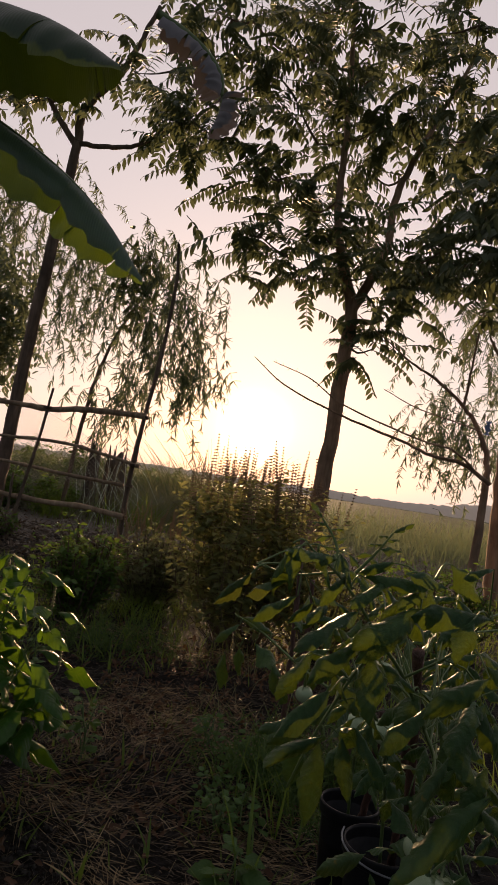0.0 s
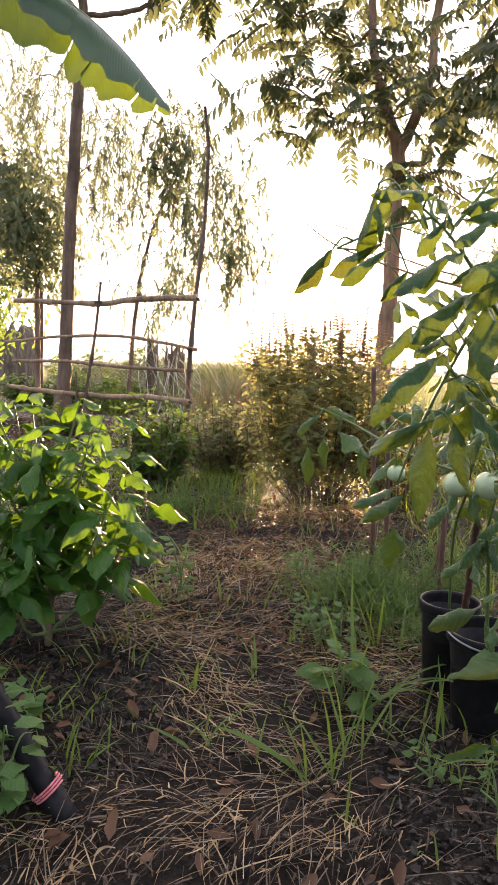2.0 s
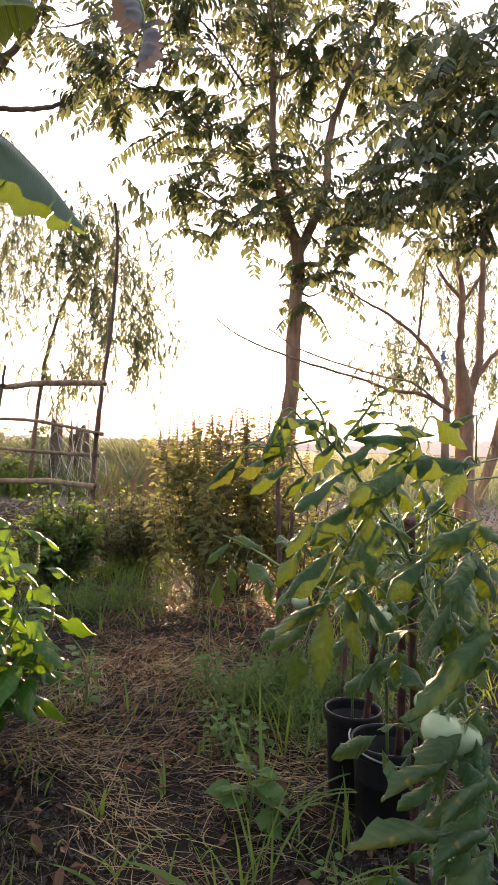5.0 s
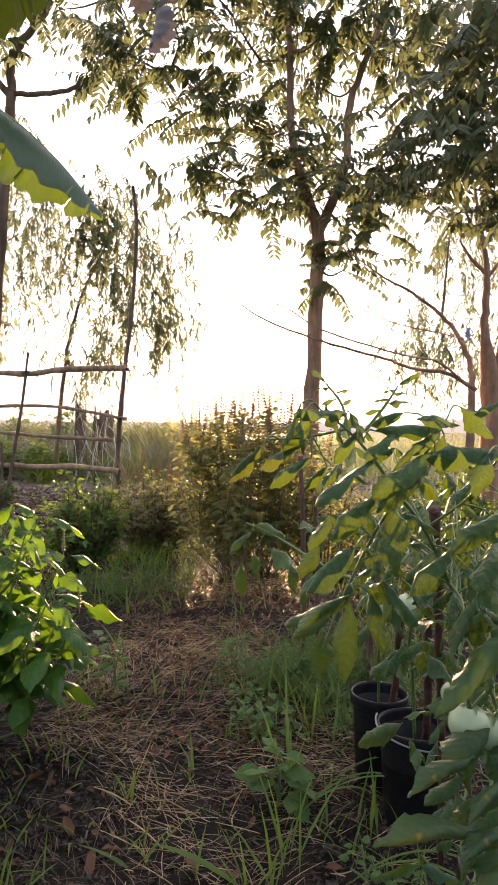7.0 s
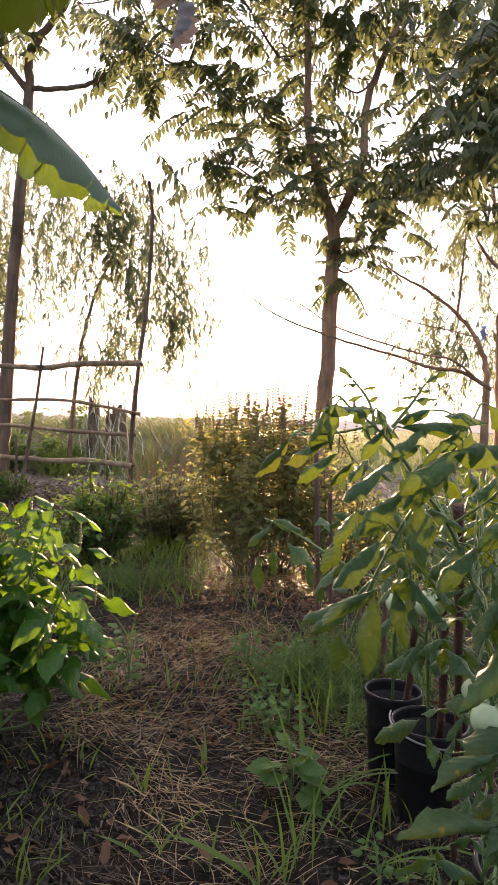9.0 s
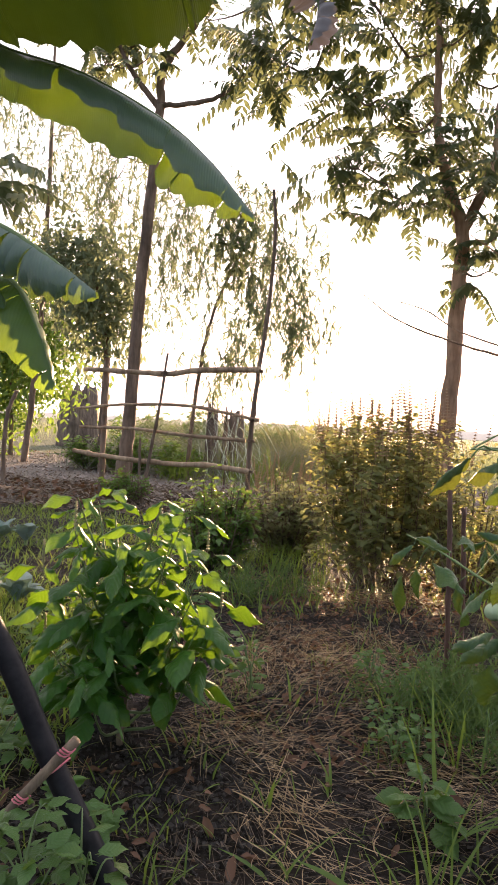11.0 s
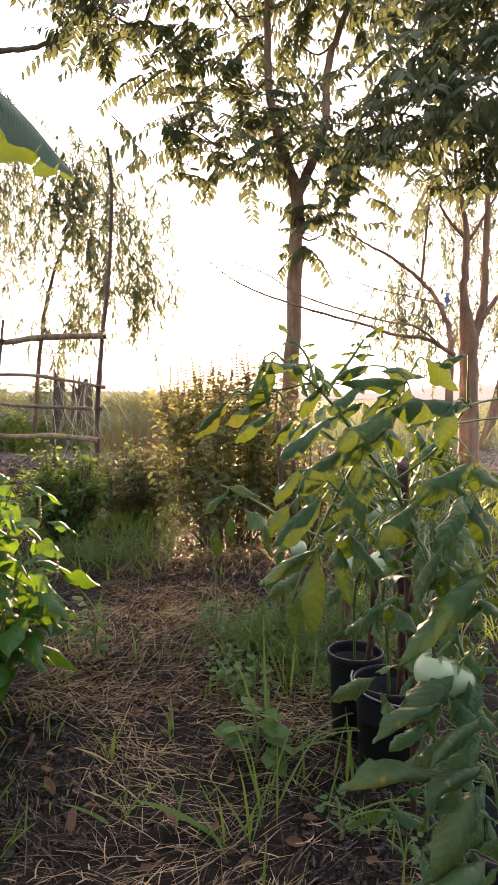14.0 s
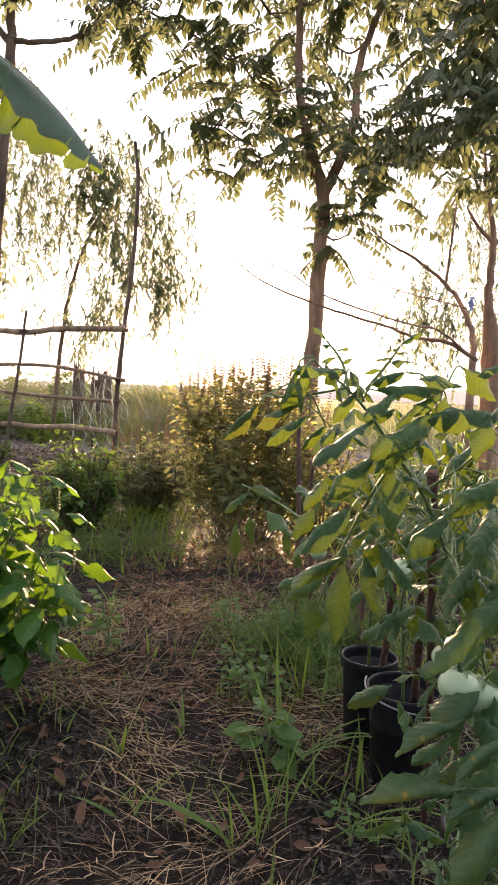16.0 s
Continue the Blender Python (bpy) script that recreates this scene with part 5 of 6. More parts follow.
def basil_plant(x, y, h, r, seed, label, branches=11, lo=0.05, hi=0.125, name="basil_plant"):
    rng = np.random.default_rng(seed)
    z0, big = ground_z(x, y), name == "basil_plant"
    t = thing(name, (x, y, z0), label, "plant")
    stem = smooth_path([(x, y, z0 - 0.02), (x + 0.01, y, z0 + h * 0.3), (x - 0.02, y + 0.01, z0 + h * 0.72)], 10)
    g = Geo()
    tube(g, stem, [0.011, 0.008, 0.004] if big else [0.004, 0.003, 0.002], 7)
    part("stem", g, TWIG if big else STEM, t)
    for b in range(branches):
        k = 1 + int(8 * b / branches)
        az = b * 2.4 + rng.uniform(-0.3, 0.3)
        o = np.array([math.cos(az), math.sin(az), 0])
        reach = r * (1.0 - 0.55 * (b / branches) ** 2) * rng.uniform(0.75, 1.0)
        tip = stem[k] + o * reach + UP * (h * rng.uniform(0.22, 0.40))
        tip[2] = min(tip[2], z0 + h * (rng.uniform(0.9, 1.0) - 0.3 * (reach / r) ** 2 * big))
        p = smooth_path([stem[k], stem[k] + o * reach * 0.55 + UP * 0.06, tip], 9)
        g = Geo()
        tube(g, p, [0.005, 0.0015] if big else [0.0025, 0.001], 5)
        part("branch", g, STEM, t)
        for q in range(1, 9) if big else range(3, 9, 2):
            for sg in (0, math.pi):
                if rng.random() < (0.25 if big and q < 7 else 0.08) or (big and p[q][2] < z0 + 0.17):
                    continue
                a2 = az + q * 1.57 + sg + rng.normal(0, 0.35)
                d = np.array([math.cos(a2), math.sin(a2), rng.uniform(-0.25, 0.35) if big else rng.uniform(-0.1, 0.4)]) + 0.35 * o
                size = rng.uniform(lo, hi) * (1.0 if big else 1.2) * (1.0 if q < 7 else 0.85) * (1.15 if p[q][2] < z0 + 0.55 * h else 0.92)
                put("leaf", (BASIL_LEAVES if big else WEED_LEAVES)[rng.integers(4)], t, leaf_pose(p[q] + d * 0.012, d, UP * 0.9 + rng.normal(0, 0.3, 3), size))
        if big and b % 4 == 0:
            g = Geo()
            tube(g, [tip, tip + UP * 0.07], [0.0015, 0.001], 4)
            for u in np.arange(0.012, 0.07, 0.009):
                tube(g, [tip + UP * u, tip + UP * (u + 0.006)], [0.0025, 0.0065 - 0.05 * u], 6)
            part("flower_spike", g, GRASS_PALE, t)
    return t


basil_plant(-0.665, 1.70, 0.72, 0.265, 400, "leafy clove basil bush with broad green leaves", 28, 0.06, 0.135)
basil_plant(0.09, 1.5, 0.10, 0.06, 402, "low broad-leaved weed beside the path", 4, 0.045, 0.07, "broadleaf_weed")
basil_plant(0.34, 1.15, 0.06, 0.04, 404, "tiny weed seedling on bare soil", 2, 0.016, 0.028, "broadleaf_weed")
basil_plant(0.24, 1.22, 0.05, 0.035, 405, "tiny weed seedling on bare soil", 2, 0.016, 0.026, "broadleaf_weed")


def cabbage(x, y, seed):
    rng = np.random.default_rng(seed)
    z0 = ground_z(x, y)
    t = thing("cabbage_plant", (x, y, z0), "young blue-green cabbage plant with upright leaves", "plant", "cabbages")
    me = leaf_mesh("cabbage_leaf", leaf_shape(0.6, 7, 0.25, 0.3, 0.6, 0.04, 0.2), CABBAGE, seed, 1.0)
    g = Geo()
    tube(g, [(x, y, z0 - 0.01), (x, y, z0 + 0.06)], [0.01, 0.012], 6)
    part("stem", g, STEM, t)
    for k in range(8):
        a = k * 2.4
        put("leaf", me, t, leaf_pose((x, y, z0 + 0.03), (math.cos(a), math.sin(a), rng.uniform(0.9, 2.4)), (-math.cos(a), -math.sin(a), 0.8), rng.uniform(0.11, 0.17)))


cabbage(-2.45, 4.1, 411)
cabbage(-2.2, 4.0, 412)
cabbage(-1.55, 2.75, 413)


# ---- tomato plants in pots ----
def pot(x, y, r, h, label, handle=False):
    z0 = ground_z(x, y) - 0.005
    t = thing("plant_pot", (x, y, z0), label, "pot", "black plant pots")
    a = np.linspace(0, 2 * math.pi, 40, endpoint=False)
    prof = [(0.02, 0.0), (r * 0.78, 0.0), (r * 0.80, 0.006), (r * 0.95, h * 0.88), (r * 1.03, h * 0.885), (r * 1.05, h * 0.9), (r * 1.05, h * 0.985), (r * 1.035, h), (r * 0.985, h), (r * 0.975, h * 0.97), (r * 0.9, h * 0.6)]
    v = np.array([(x + pr * math.cos(q), y + pr * math.sin(q), z0 + pz) for pr, pz in prof for q in a])
    i, j = np.meshgrid(np.arange(len(prof) - 1), np.arange(40), indexing="ij")
    g = Geo()
    g.add(v, np.stack([i * 40 + j, i * 40 + (j + 1) % 40, (i + 1) * 40 + (j + 1) % 40, (i + 1) * 40 + j], -1))
    part("shell", g, POT, t)
    g = Geo()
    prof = [(r * 0.92, h * 0.68), (r * 0.6, h * 0.7), (r * 0.3, h * 0.71), (0.005, h * 0.705)]
    rr = np.random.default_rng(int(x * 1000))
    v = np.array([(x + pr * math.cos(q), y + pr * math.sin(q), z0 + pz + rr.normal(0, 0.004)) for pr, pz in prof for q in a])
    i, j = np.meshgrid(np.arange(3), np.arange(40), indexing="ij")
    g.add(v, np.stack([i * 40 + j, i * 40 + (j + 1) % 40, (i + 1) * 40 + (j + 1) % 40, (i + 1) * 40 + j], -1))
    part("soil", g, SOIL, t)
    if handle:
        g = Geo()
        q = np.linspace(math.pi * 0.85, math.pi * 1.65, 20)
        tube(g, np.stack([x + r * 1.075 * np.cos(q), y + r * 1.075 * np.sin(q), z0 + h + 0.004 - 0.03 * np.linspace(0, 1, 20)], -1), [0.0022, 0.0022], 6)
        part("handle", g, WIRE, t, "pale plastic bail handle")
    return z0 + h * 0.7


T_BLADES = [leaf_mesh("tomato_leaflet", curled_leaf(w_, 14, c_, d_, 0.42, 0.11, t_, 40 + k, 0.78 * b_, 0.28), TOMATO_LEAF, k) for k, (w_, c_, d_, t_, b_) in enumerate([(0.40, 1.1, 0.4, 0.45, 0.85), (0.34, 0.9, 0.35, -0.4, 0.8), (0.50, 0.85, 0.35, 0.3, 0.85), (0.36, 1.6, 0.4, 0.6, 0.6), (0.24, 0.9, 0.25, 0.3, 0.65)])]
S_BLADES = [leaf_mesh("blotched_leaflet", curled_leaf(w_, 14, c_, d_, 0.42, 0.12, t_, 50 + k, 0.5, 0.36), TOMATO_SICK, k) for k, (w_, c_, d_, t_) in enumerate([(0.42, 1.2, 0.35, 0.5), (0.34, 1.1, 0.4, -0.6), (0.56, 1.1, 0.45, 0.4), (0.34, 1.7, 0.35, 0.9)])]


def fruit_mesh():
    a = np.linspace(0, 2 * math.pi, 20, endpoint=False)
    ph = np.linspace(0.02, math.pi - 0.02, 13)
    v = []
    for p in ph:
        z, r = math.cos(p) * 0.95, math.sin(p)
        dent = 0.12 * math.exp(-((p / 0.45) ** 2))
        v += [(r * (1 + 0.025 * math.cos(5 * q)) * math.cos(q), r * (1 + 0.025 * math.cos(5 * q)) * math.sin(q), z - dent) for q in a]
    i, j = np.meshgrid(np.arange(12), np.arange(20), indexing="ij")
    g = Geo()
    g.add(v, np.stack([i * 20 + j, (i + 1) * 20 + j, (i + 1) * 20 + (j + 1) % 20, i * 20 + (j + 1) % 20], -1))
    me = g.mesh("tomato")
    me.materials.append(FRUIT)
    g = Geo()
    cv, cf = leaf_shape(0.3, 3, 0.2, 0.45, 0.3)
    q = np.arange(5) * 2 * math.pi / 5
    g.scatter(cv, cf, frames(np.stack([np.cos(q), np.sin(q), 0.25 + 0 * q], -1), np.tile(UP, (5, 1))), np.tile((0, 0, 0.86), (5, 1)), np.full(5, 0.75))
    tube(g, [(0, 0, 0.82), (0.1, 0, 1.2), (0.35, 0.1, 1.7)], [0.09, 0.07], 5)
    cx = g.mesh("calyx")
    cx.materials.append(STEM)
    return me, cx


FRUIT_ME, CALYX_ME = fruit_mesh()


LINES = {}


def tomato_plant(base, path, seed, label, radius=0.006):
    t = thing("tomato_plant", base, label, "plant", "tomato plants")
    p = smooth_path([base] + path, 36)
    g = Geo()
    tube(g, p, [radius, radius * 0.7, radius * 0.3], 7, 0.04, np.random.default_rng(seed))
    part("stem", g, STEM, t)
    LINES[t.name] = [p]
    return t


def shoot(plant, pts, r=0.0025):
    p = smooth_path(pts, 16)
    g = Geo()
    tube(g, p, [r, r * 0.6], 6)
    part("side_stem", g, STEM, plant)
    LINES[plant.name].append(p)


def short_stalk(plant, o, r=0.001):
    p = np.concatenate(LINES[plant.name])
    near = p[((p - o) ** 2).sum(1).argmin()]
    if 0.004 < np.linalg.norm(near - o) < 0.06:
        g = Geo()
        tube(g, smooth_path([near, (near + o) / 2 + UP * 0.006, o], 6), [r, r * 0.7], 5)
        part("leaf_stalk", g, STEM, plant)


def leaflets(plant, spec, seed, meshes=None, label=""):
    """Single leaflets from base to tip; kind 0 plain, 1 narrow, 2 broad, 3 rolled; ten more for a hanging one."""
    rng = np.random.default_rng(seed)
    meshes = meshes or T_BLADES
    for x, y, z, x2, y2, z2, kind in spec:
        o, d = np.array((x, y, z)), np.array((x2 - x, y2 - y, z2 - z))
        up = (np.array((0, -1.0, 0.4)) if kind >= 10 else UP + np.array((0, -0.5, 0))) + rng.normal(0, 0.25, 3)
        put("leaf", meshes[kind % 10], plant, leaf_pose(o, d, up, np.linalg.norm(d) * 1.0, rng.uniform(0.9, 1.15)), label)
        short_stalk(plant, o)


def fill_leaflets(plant, n, lo, hi, size, seed):
    """Leaflets in threes and fives on short stalks inside a box of air round the stems."""
    rng = np.random.default_rng(seed)
    for k in range(n // 3):
        c = rng.uniform(lo, hi)
        a = rng.uniform(0, 2 * math.pi)
        out = np.array([math.cos(a), math.sin(a), rng.uniform(-0.5, 0.3)])
        across = np.cross(out, UP)
        ln = rng.uniform(*size)
        lines = np.concatenate(LINES[plant.name])
        near = lines[((lines - c) ** 2).sum(1).argmin()]
        g = Geo()
        tube(g, smooth_path([near, (near + c) / 2 + UP * 0.015, c], 6), [0.001, 0.0006], 4)
        part("leaf_stalk", g, STEM, plant)
        for at, d in ((c, out), (c - out * ln * 0.4, across + 0.5 * out), (c - out * ln * 0.4, -across + 0.5 * out)):
            put("leaf", T_BLADES[rng.integers(4)], plant, leaf_pose(at, d - UP * rng.uniform(0, 0.6), UP + rng.normal(0, 0.3, 3), ln * rng.uniform(0.75, 1.05)))


def sprig(plant, base, tip, seed):
    """A young shoot with paired small leaflets."""
    rng = np.random.default_rng(seed)
    b, e = np.array(base), np.array(tip)
    p = smooth_path([b, (b + e) / 2 + (0.004, 0, 0.004), e], 9)
    g = Geo()
    tube(g, p, [0.0018, 0.0009], 5)
    part("side_stem", g, STEM, plant)
    for k in range(3, 9, 2):
        for sg in (-1, 1):
            put("leaf", T_BLADES[rng.integers(3)], plant, leaf_pose(p[k - (sg > 0)], (sg, rng.normal(0, 0.7), rng.uniform(-0.2, 0.7)), UP + np.array((0, -0.8, 0)) + rng.normal(0, 0.5, 3), rng.uniform(0.011, 0.02)))
    put("leaf", T_BLADES[0], plant, leaf_pose(e, e - b, UP, 0.02))


def fruits(plant, spec, seed):
    rng = np.random.default_rng(seed)
    p = np.concatenate(LINES[plant.name])
    for x, y, z, r in spec:
        m = Matrix.Translation((x, y, z)) @ Euler((rng.uniform(-0.3, 0.3), rng.uniform(-0.3, 0.3), rng.uniform(0, 6))).to_matrix().to_4x4() @ Matrix.Scale(r, 4)
        fr = put("tomato", FRUIT_ME, plant, m)
        cx = new("calyx", CALYX_ME)
        cx.parent = fr
        near = p[((p - (x, y, z + r)) ** 2).sum(1).argmin()]
        g = Geo()
        tube(g, smooth_path([near, (near + np.array((x, y, z + 2 * r))) / 2 + UP * 0.008, (x, y, z + r * 0.8)], 6), [0.002, 0.0015], 4)
        part("fruit_stalk", g, STEM, plant)


za = pot(0.345, 1.60, 0.066, 0.225, "small round black plastic pot")
zb = pot(0.392, 1.44, 0.080, 0.215, "black plastic bucket with a pale bail handle", True)
zc = pot(0.41, 0.86, 0.105, 0.27, "black plastic pot half hidden under leaves")

ta = tomato_plant((0.345, 1.60, za), [(0.30, 1.4, 0.416), (0.262, 1.15, 0.556), (0.236, 1.02, 0.64), (0.19, 0.95, 0.73)], 520, "staked tomato plant in a pot with unripe fruit", 0.0036)
shoot(ta, [(0.25, 1.08, 0.594), (0.16, 1.12, 0.619), (0.064, 1.2, 0.664), (0.013, 1.22, 0.683)])
shoot(ta, [(0.236, 1.02, 0.64), (0.29, 1.05, 0.68), (0.33, 1.1, 0.70)], 0.002)
leaflets(ta, [(0.137, 1.08, 0.567, 0.079, 1.05, 0.563, 2), (0.215, 1.05, 0.555, 0.181, 1.0, 0.549, 0), (0.006, 1.2, 0.616, -0.004, 1.2, 0.545, 11), (0.025, 1.2, 0.671, -0.02, 1.18, 0.655, 0), (0.056, 1.2, 0.641, 0.110, 1.15, 0.630, 2), (0.086, 1.2, 0.662, 0.035, 1.2, 0.692, 0), (0.268, 1.0, 0.526, 0.310, 0.98, 0.500, 2), (0.03, 1.2, 0.63, 0.045, 1.2, 0.575, 10), (0.09, 1.15, 0.62, 0.10, 1.14, 0.57, 10)], 541)
fruits(ta, [(0.257, 0.992, 0.594, 0.0205), (0.217, 1.012, 0.59, 0.0185), (0.255, 1.06, 0.662, 0.018), (0.15, 1.15, 0.582, 0.015)], 542)
fill_leaflets(ta, 34, (0.12, 0.95, 0.5), (0.42, 1.5, 0.72), (0.05, 0.085), 543)
tb = tomato_plant((0.392, 1.44, zb), [(0.345, 1.3, 0.391), (0.30, 1.15, 0.5), (0.31, 1.1, 0.62), (0.34, 1.1, 0.72)], 521, "leafy tomato plant rooted in a bucket", 0.004)
shoot(tb, [(0.32, 1.2, 0.45), (0.38, 1.15, 0.52), (0.43, 1.1, 0.54)], 0.002)
fill_leaflets(tb, 70, (0.30, 0.95, 0.36), (0.52, 1.4, 0.72), (0.05, 0.085), 544)
tc = tomato_plant((0.41, 0.86, zc), [(0.355, 0.82, 0.42), (0.28, 0.76, 0.60), (0.224, 0.7, 0.70), (0.178, 0.63, 0.765), (0.146, 0.60, 0.80), (0.117, 0.58, 0.835), (0.094, 0.575, 0.858), (0.07, 0.57, 0.875)], 522, "tall tomato plant with yellowing curled lower leaves", 0.0027)
shoot(tc, [(0.146, 0.60, 0.80), (0.125, 0.61, 0.76), (0.10, 0.62, 0.70), (0.085, 0.63, 0.65)], 0.0017)
shoot(tc, [(0.146, 0.60, 0.80), (0.165, 0.58, 0.84), (0.175, 0.56, 0.868)], 0.0015)
shoot(tc, [(0.094, 0.575, 0.858), (0.058, 0.58, 0.850), (0.027, 0.64, 0.847)], 0.0013)
shoot(tc, [(0.178, 0.63, 0.765), (0.21, 0.60, 0.80), (0.23, 0.58, 0.84)], 0.0015)
shoot(tc, [(0.29, 0.78, 0.52), (0.25, 0.68, 0.53), (0.21, 0.60, 0.51), (0.20, 0.56, 0.47)], 0.0018)
shoot(tc, [(0.31, 0.79, 0.44), (0.25, 0.66, 0.46), (0.21, 0.57, 0.43), (0.20, 0.53, 0.38)], 0.0018)
shoot(tc, [(0.224, 0.70, 0.70), (0.22, 0.64, 0.69), (0.20, 0.59, 0.66)], 0.0015)
leaflets(tc, [(0.091, 0.56, 0.87, 0.052, 0.55, 0.88, 2), (0.053, 0.56, 0.878, 0.034, 0.62, 0.838, 4), (0.058, 0.56, 0.873, 0.063, 0.55, 0.84, 10), (0.064, 0.57, 0.834, 0.026, 0.56, 0.821, 0), (0.115, 0.56, 0.83, 0.06, 0.53, 0.819, 2), (0.141, 0.58, 0.858, 0.106, 0.55, 0.849, 2), (0.106, 0.58, 0.858, 0.08, 0.56, 0.841, 0), (0.097, 0.58, 0.873, 0.113, 0.56, 0.857, 0), (0.076, 0.57, 0.876, 0.094, 0.55, 0.856, 0), (0.119, 0.58, 0.857, 0.157, 0.56, 0.876, 3), (0.144, 0.58, 0.873, 0.114, 0.57, 0.873, 3)], 545)
leaflets(tc, [(0.15, 0.56, 0.867, 0.176, 0.54, 0.873, 2), (0.166, 0.56, 0.84, 0.113, 0.53, 0.819, 2), (0.163, 0.57, 0.824, 0.118, 0.54, 0.809, 0), (0.173, 0.57, 0.86, 0.146, 0.55, 0.848, 2), (0.23, 0.57, 0.839, 0.168, 0.54, 0.859, 0), (0.207, 0.55, 0.84, 0.197, 0.53, 0.81, 12), (0.192, 0.58, 0.879, 0.217, 0.56, 0.861, 2), (0.222, 0.56, 0.882, 0.195, 0.55, 0.883, 0), (0.179, 0.58, 0.855, 0.177, 0.56, 0.832, 12), (0.153, 0.58, 0.844, 0.138, 0.56, 0.826, 10), (0.127, 0.58, 0.805, 0.079, 0.55, 0.787, 0), (0.134, 0.57, 0.796, 0.138, 0.54, 0.751, 12)], 546)
leaflets(tc, [(0.105, 0.58, 0.757, 0.053, 0.55, 0.746, 3), (0.087, 0.6, 0.781, 0.065, 0.58, 0.759, 2), (0.144, 0.58, 0.786, 0.172, 0.56, 0.785, 0), (0.128, 0.59, 0.766, 0.151, 0.57, 0.738, 10), (0.19, 0.57, 0.76, 0.141, 0.54, 0.745, 0), (0.23, 0.56, 0.793, 0.178, 0.53, 0.775, 0), (0.109, 0.62, 0.764, 0.127, 0.6, 0.752, 0), (0.11, 0.61, 0.708, 0.063, 0.58, 0.694, 3), (0.108, 0.62, 0.697, 0.102, 0.6, 0.627, 11), (0.127, 0.62, 0.705, 0.139, 0.6, 0.657, 11), (0.198, 0.75, 0.637, 0.227, 0.72, 0.668, 2), (0.214, 0.62, 0.733, 0.243, 0.58, 0.712, 2)], 547)
leaflets(tc, [(0.244, 0.56, 0.698, 0.157, 0.52, 0.65, 4), (0.254, 0.62, 0.755, 0.217, 0.6, 0.741, 2), (0.204, 0.66, 0.746, 0.184, 0.64, 0.716, 12), (0.147, 0.7, 0.719, 0.121, 0.68, 0.705, 0), (0.156, 1.1, 0.555, 0.094, 1.08, 0.525, 2), (0.269, 0.64, 0.692, 0.242, 0.62, 0.664, 2), (0.155, 1.19, 0.483, 0.16, 1.19, 0.4, 12), (0.127, 0.66, 0.743, 0.146, 0.64, 0.726, 2), (0.093, 0.75, 0.726, 0.075, 0.74, 0.69, 12), (0.181, 0.7, 0.738, 0.198, 0.68, 0.748, 0)], 548)
leaflets(tc, [(0.209, 0.57, 0.721, 0.171, 0.54, 0.686, 3), (0.225, 0.58, 0.6, 0.182, 0.55, 0.585, 2), (0.206, 0.56, 0.584, 0.151, 0.52, 0.584, 3), (0.209, 0.56, 0.551, 0.182, 0.54, 0.545, 0), (0.206, 0.54, 0.534, 0.13, 0.49, 0.556, 3), (0.24, 0.54, 0.54, 0.186, 0.5, 0.552, 3), (0.241, 0.55, 0.577, 0.186, 0.51, 0.579, 3), (0.216, 0.5, 0.54, 0.174, 0.47, 0.501, 2), (0.222, 0.49, 0.494, 0.176, 0.46, 0.503, 2), (0.254, 1, 0.416, 0.188, 0.96, 0.422, 0)], 549, S_BLADES, "yellow-blotched curling leaf")
leaflets(tc, [(0.201, 0.57, 0.562, 0.165, 0.55, 0.556, 2), (0.25, 0.57, 0.549, 0.2, 0.54, 0.533, 2), (0.249, 0.56, 0.512, 0.208, 0.53, 0.501, 2), (0.261, 0.6, 0.583, 0.227, 0.57, 0.571, 2), (0.254, 0.62, 0.606, 0.26, 0.6, 0.572, 12), (0.249, 0.64, 0.63, 0.233, 0.62, 0.605, 12), (0.231, 0.52, 0.509, 0.212, 0.5, 0.49, 12), (0.259, 0.9, 0.481, 0.283, 0.86, 0.529, 2), (0.251, 0.95, 0.417, 0.256, 0.93, 0.377, 10)], 556)
leaflets(tc, [(0.062, 0.6, 0.844, 0.018, 0.61, 0.838, 1), (0.023, 0.61, 0.841, -0.015, 0.62, 0.82, 3)], 561, S_BLADES, "withering yellow-brown leaf")
sprig(tc, (0.115, 0.6, 0.857), (0.143, 0.6, 0.897), 557)
sprig(tc, (0.101, 0.6, 0.852), (0.081, 0.62, 0.9), 558)
fruits(tc, [(0.215, 0.604, 0.593, 0.0185), (0.242, 0.62, 0.579, 0.018), (0.233, 0.7, 0.581, 0.014)], 550)
fill_leaflets(tc, 100, (0.15, 0.60, 0.62), (0.36, 0.9, 0.85), (0.035, 0.06), 551)
fill_leaflets(tc, 100, (0.235, 0.62, 0.28), (0.40, 0.95, 0.62), (0.036, 0.06), 552)
leaflets(tc, [(0.215, 0.6, 0.613, 0.205, 0.58, 0.58, 12), (0.205, 0.58, 0.585, 0.206, 0.56, 0.55, 10), (0.231, 0.58, 0.576, 0.24, 0.55, 0.562, 2), (0.205, 0.55, 0.517, 0.195, 0.53, 0.491, 10), (0.224, 0.55, 0.517, 0.21, 0.52, 0.489, 12), (0.204, 0.6, 0.533, 0.211, 0.57, 0.514, 12), (0.247, 0.6, 0.587, 0.248, 0.57, 0.571, 0), (0.203, 0.52, 0.498, 0.212, 0.5, 0.481, 2)], 559)
fill_leaflets(tc, 60, (0.20, 0.54, 0.30), (0.27, 0.66, 0.50), (0.026, 0.044), 560)
fill_leaflets(tc, 20, (0.05, 0.6, 0.76), (0.20, 0.72, 0.87), (0.03, 0.05), 553)


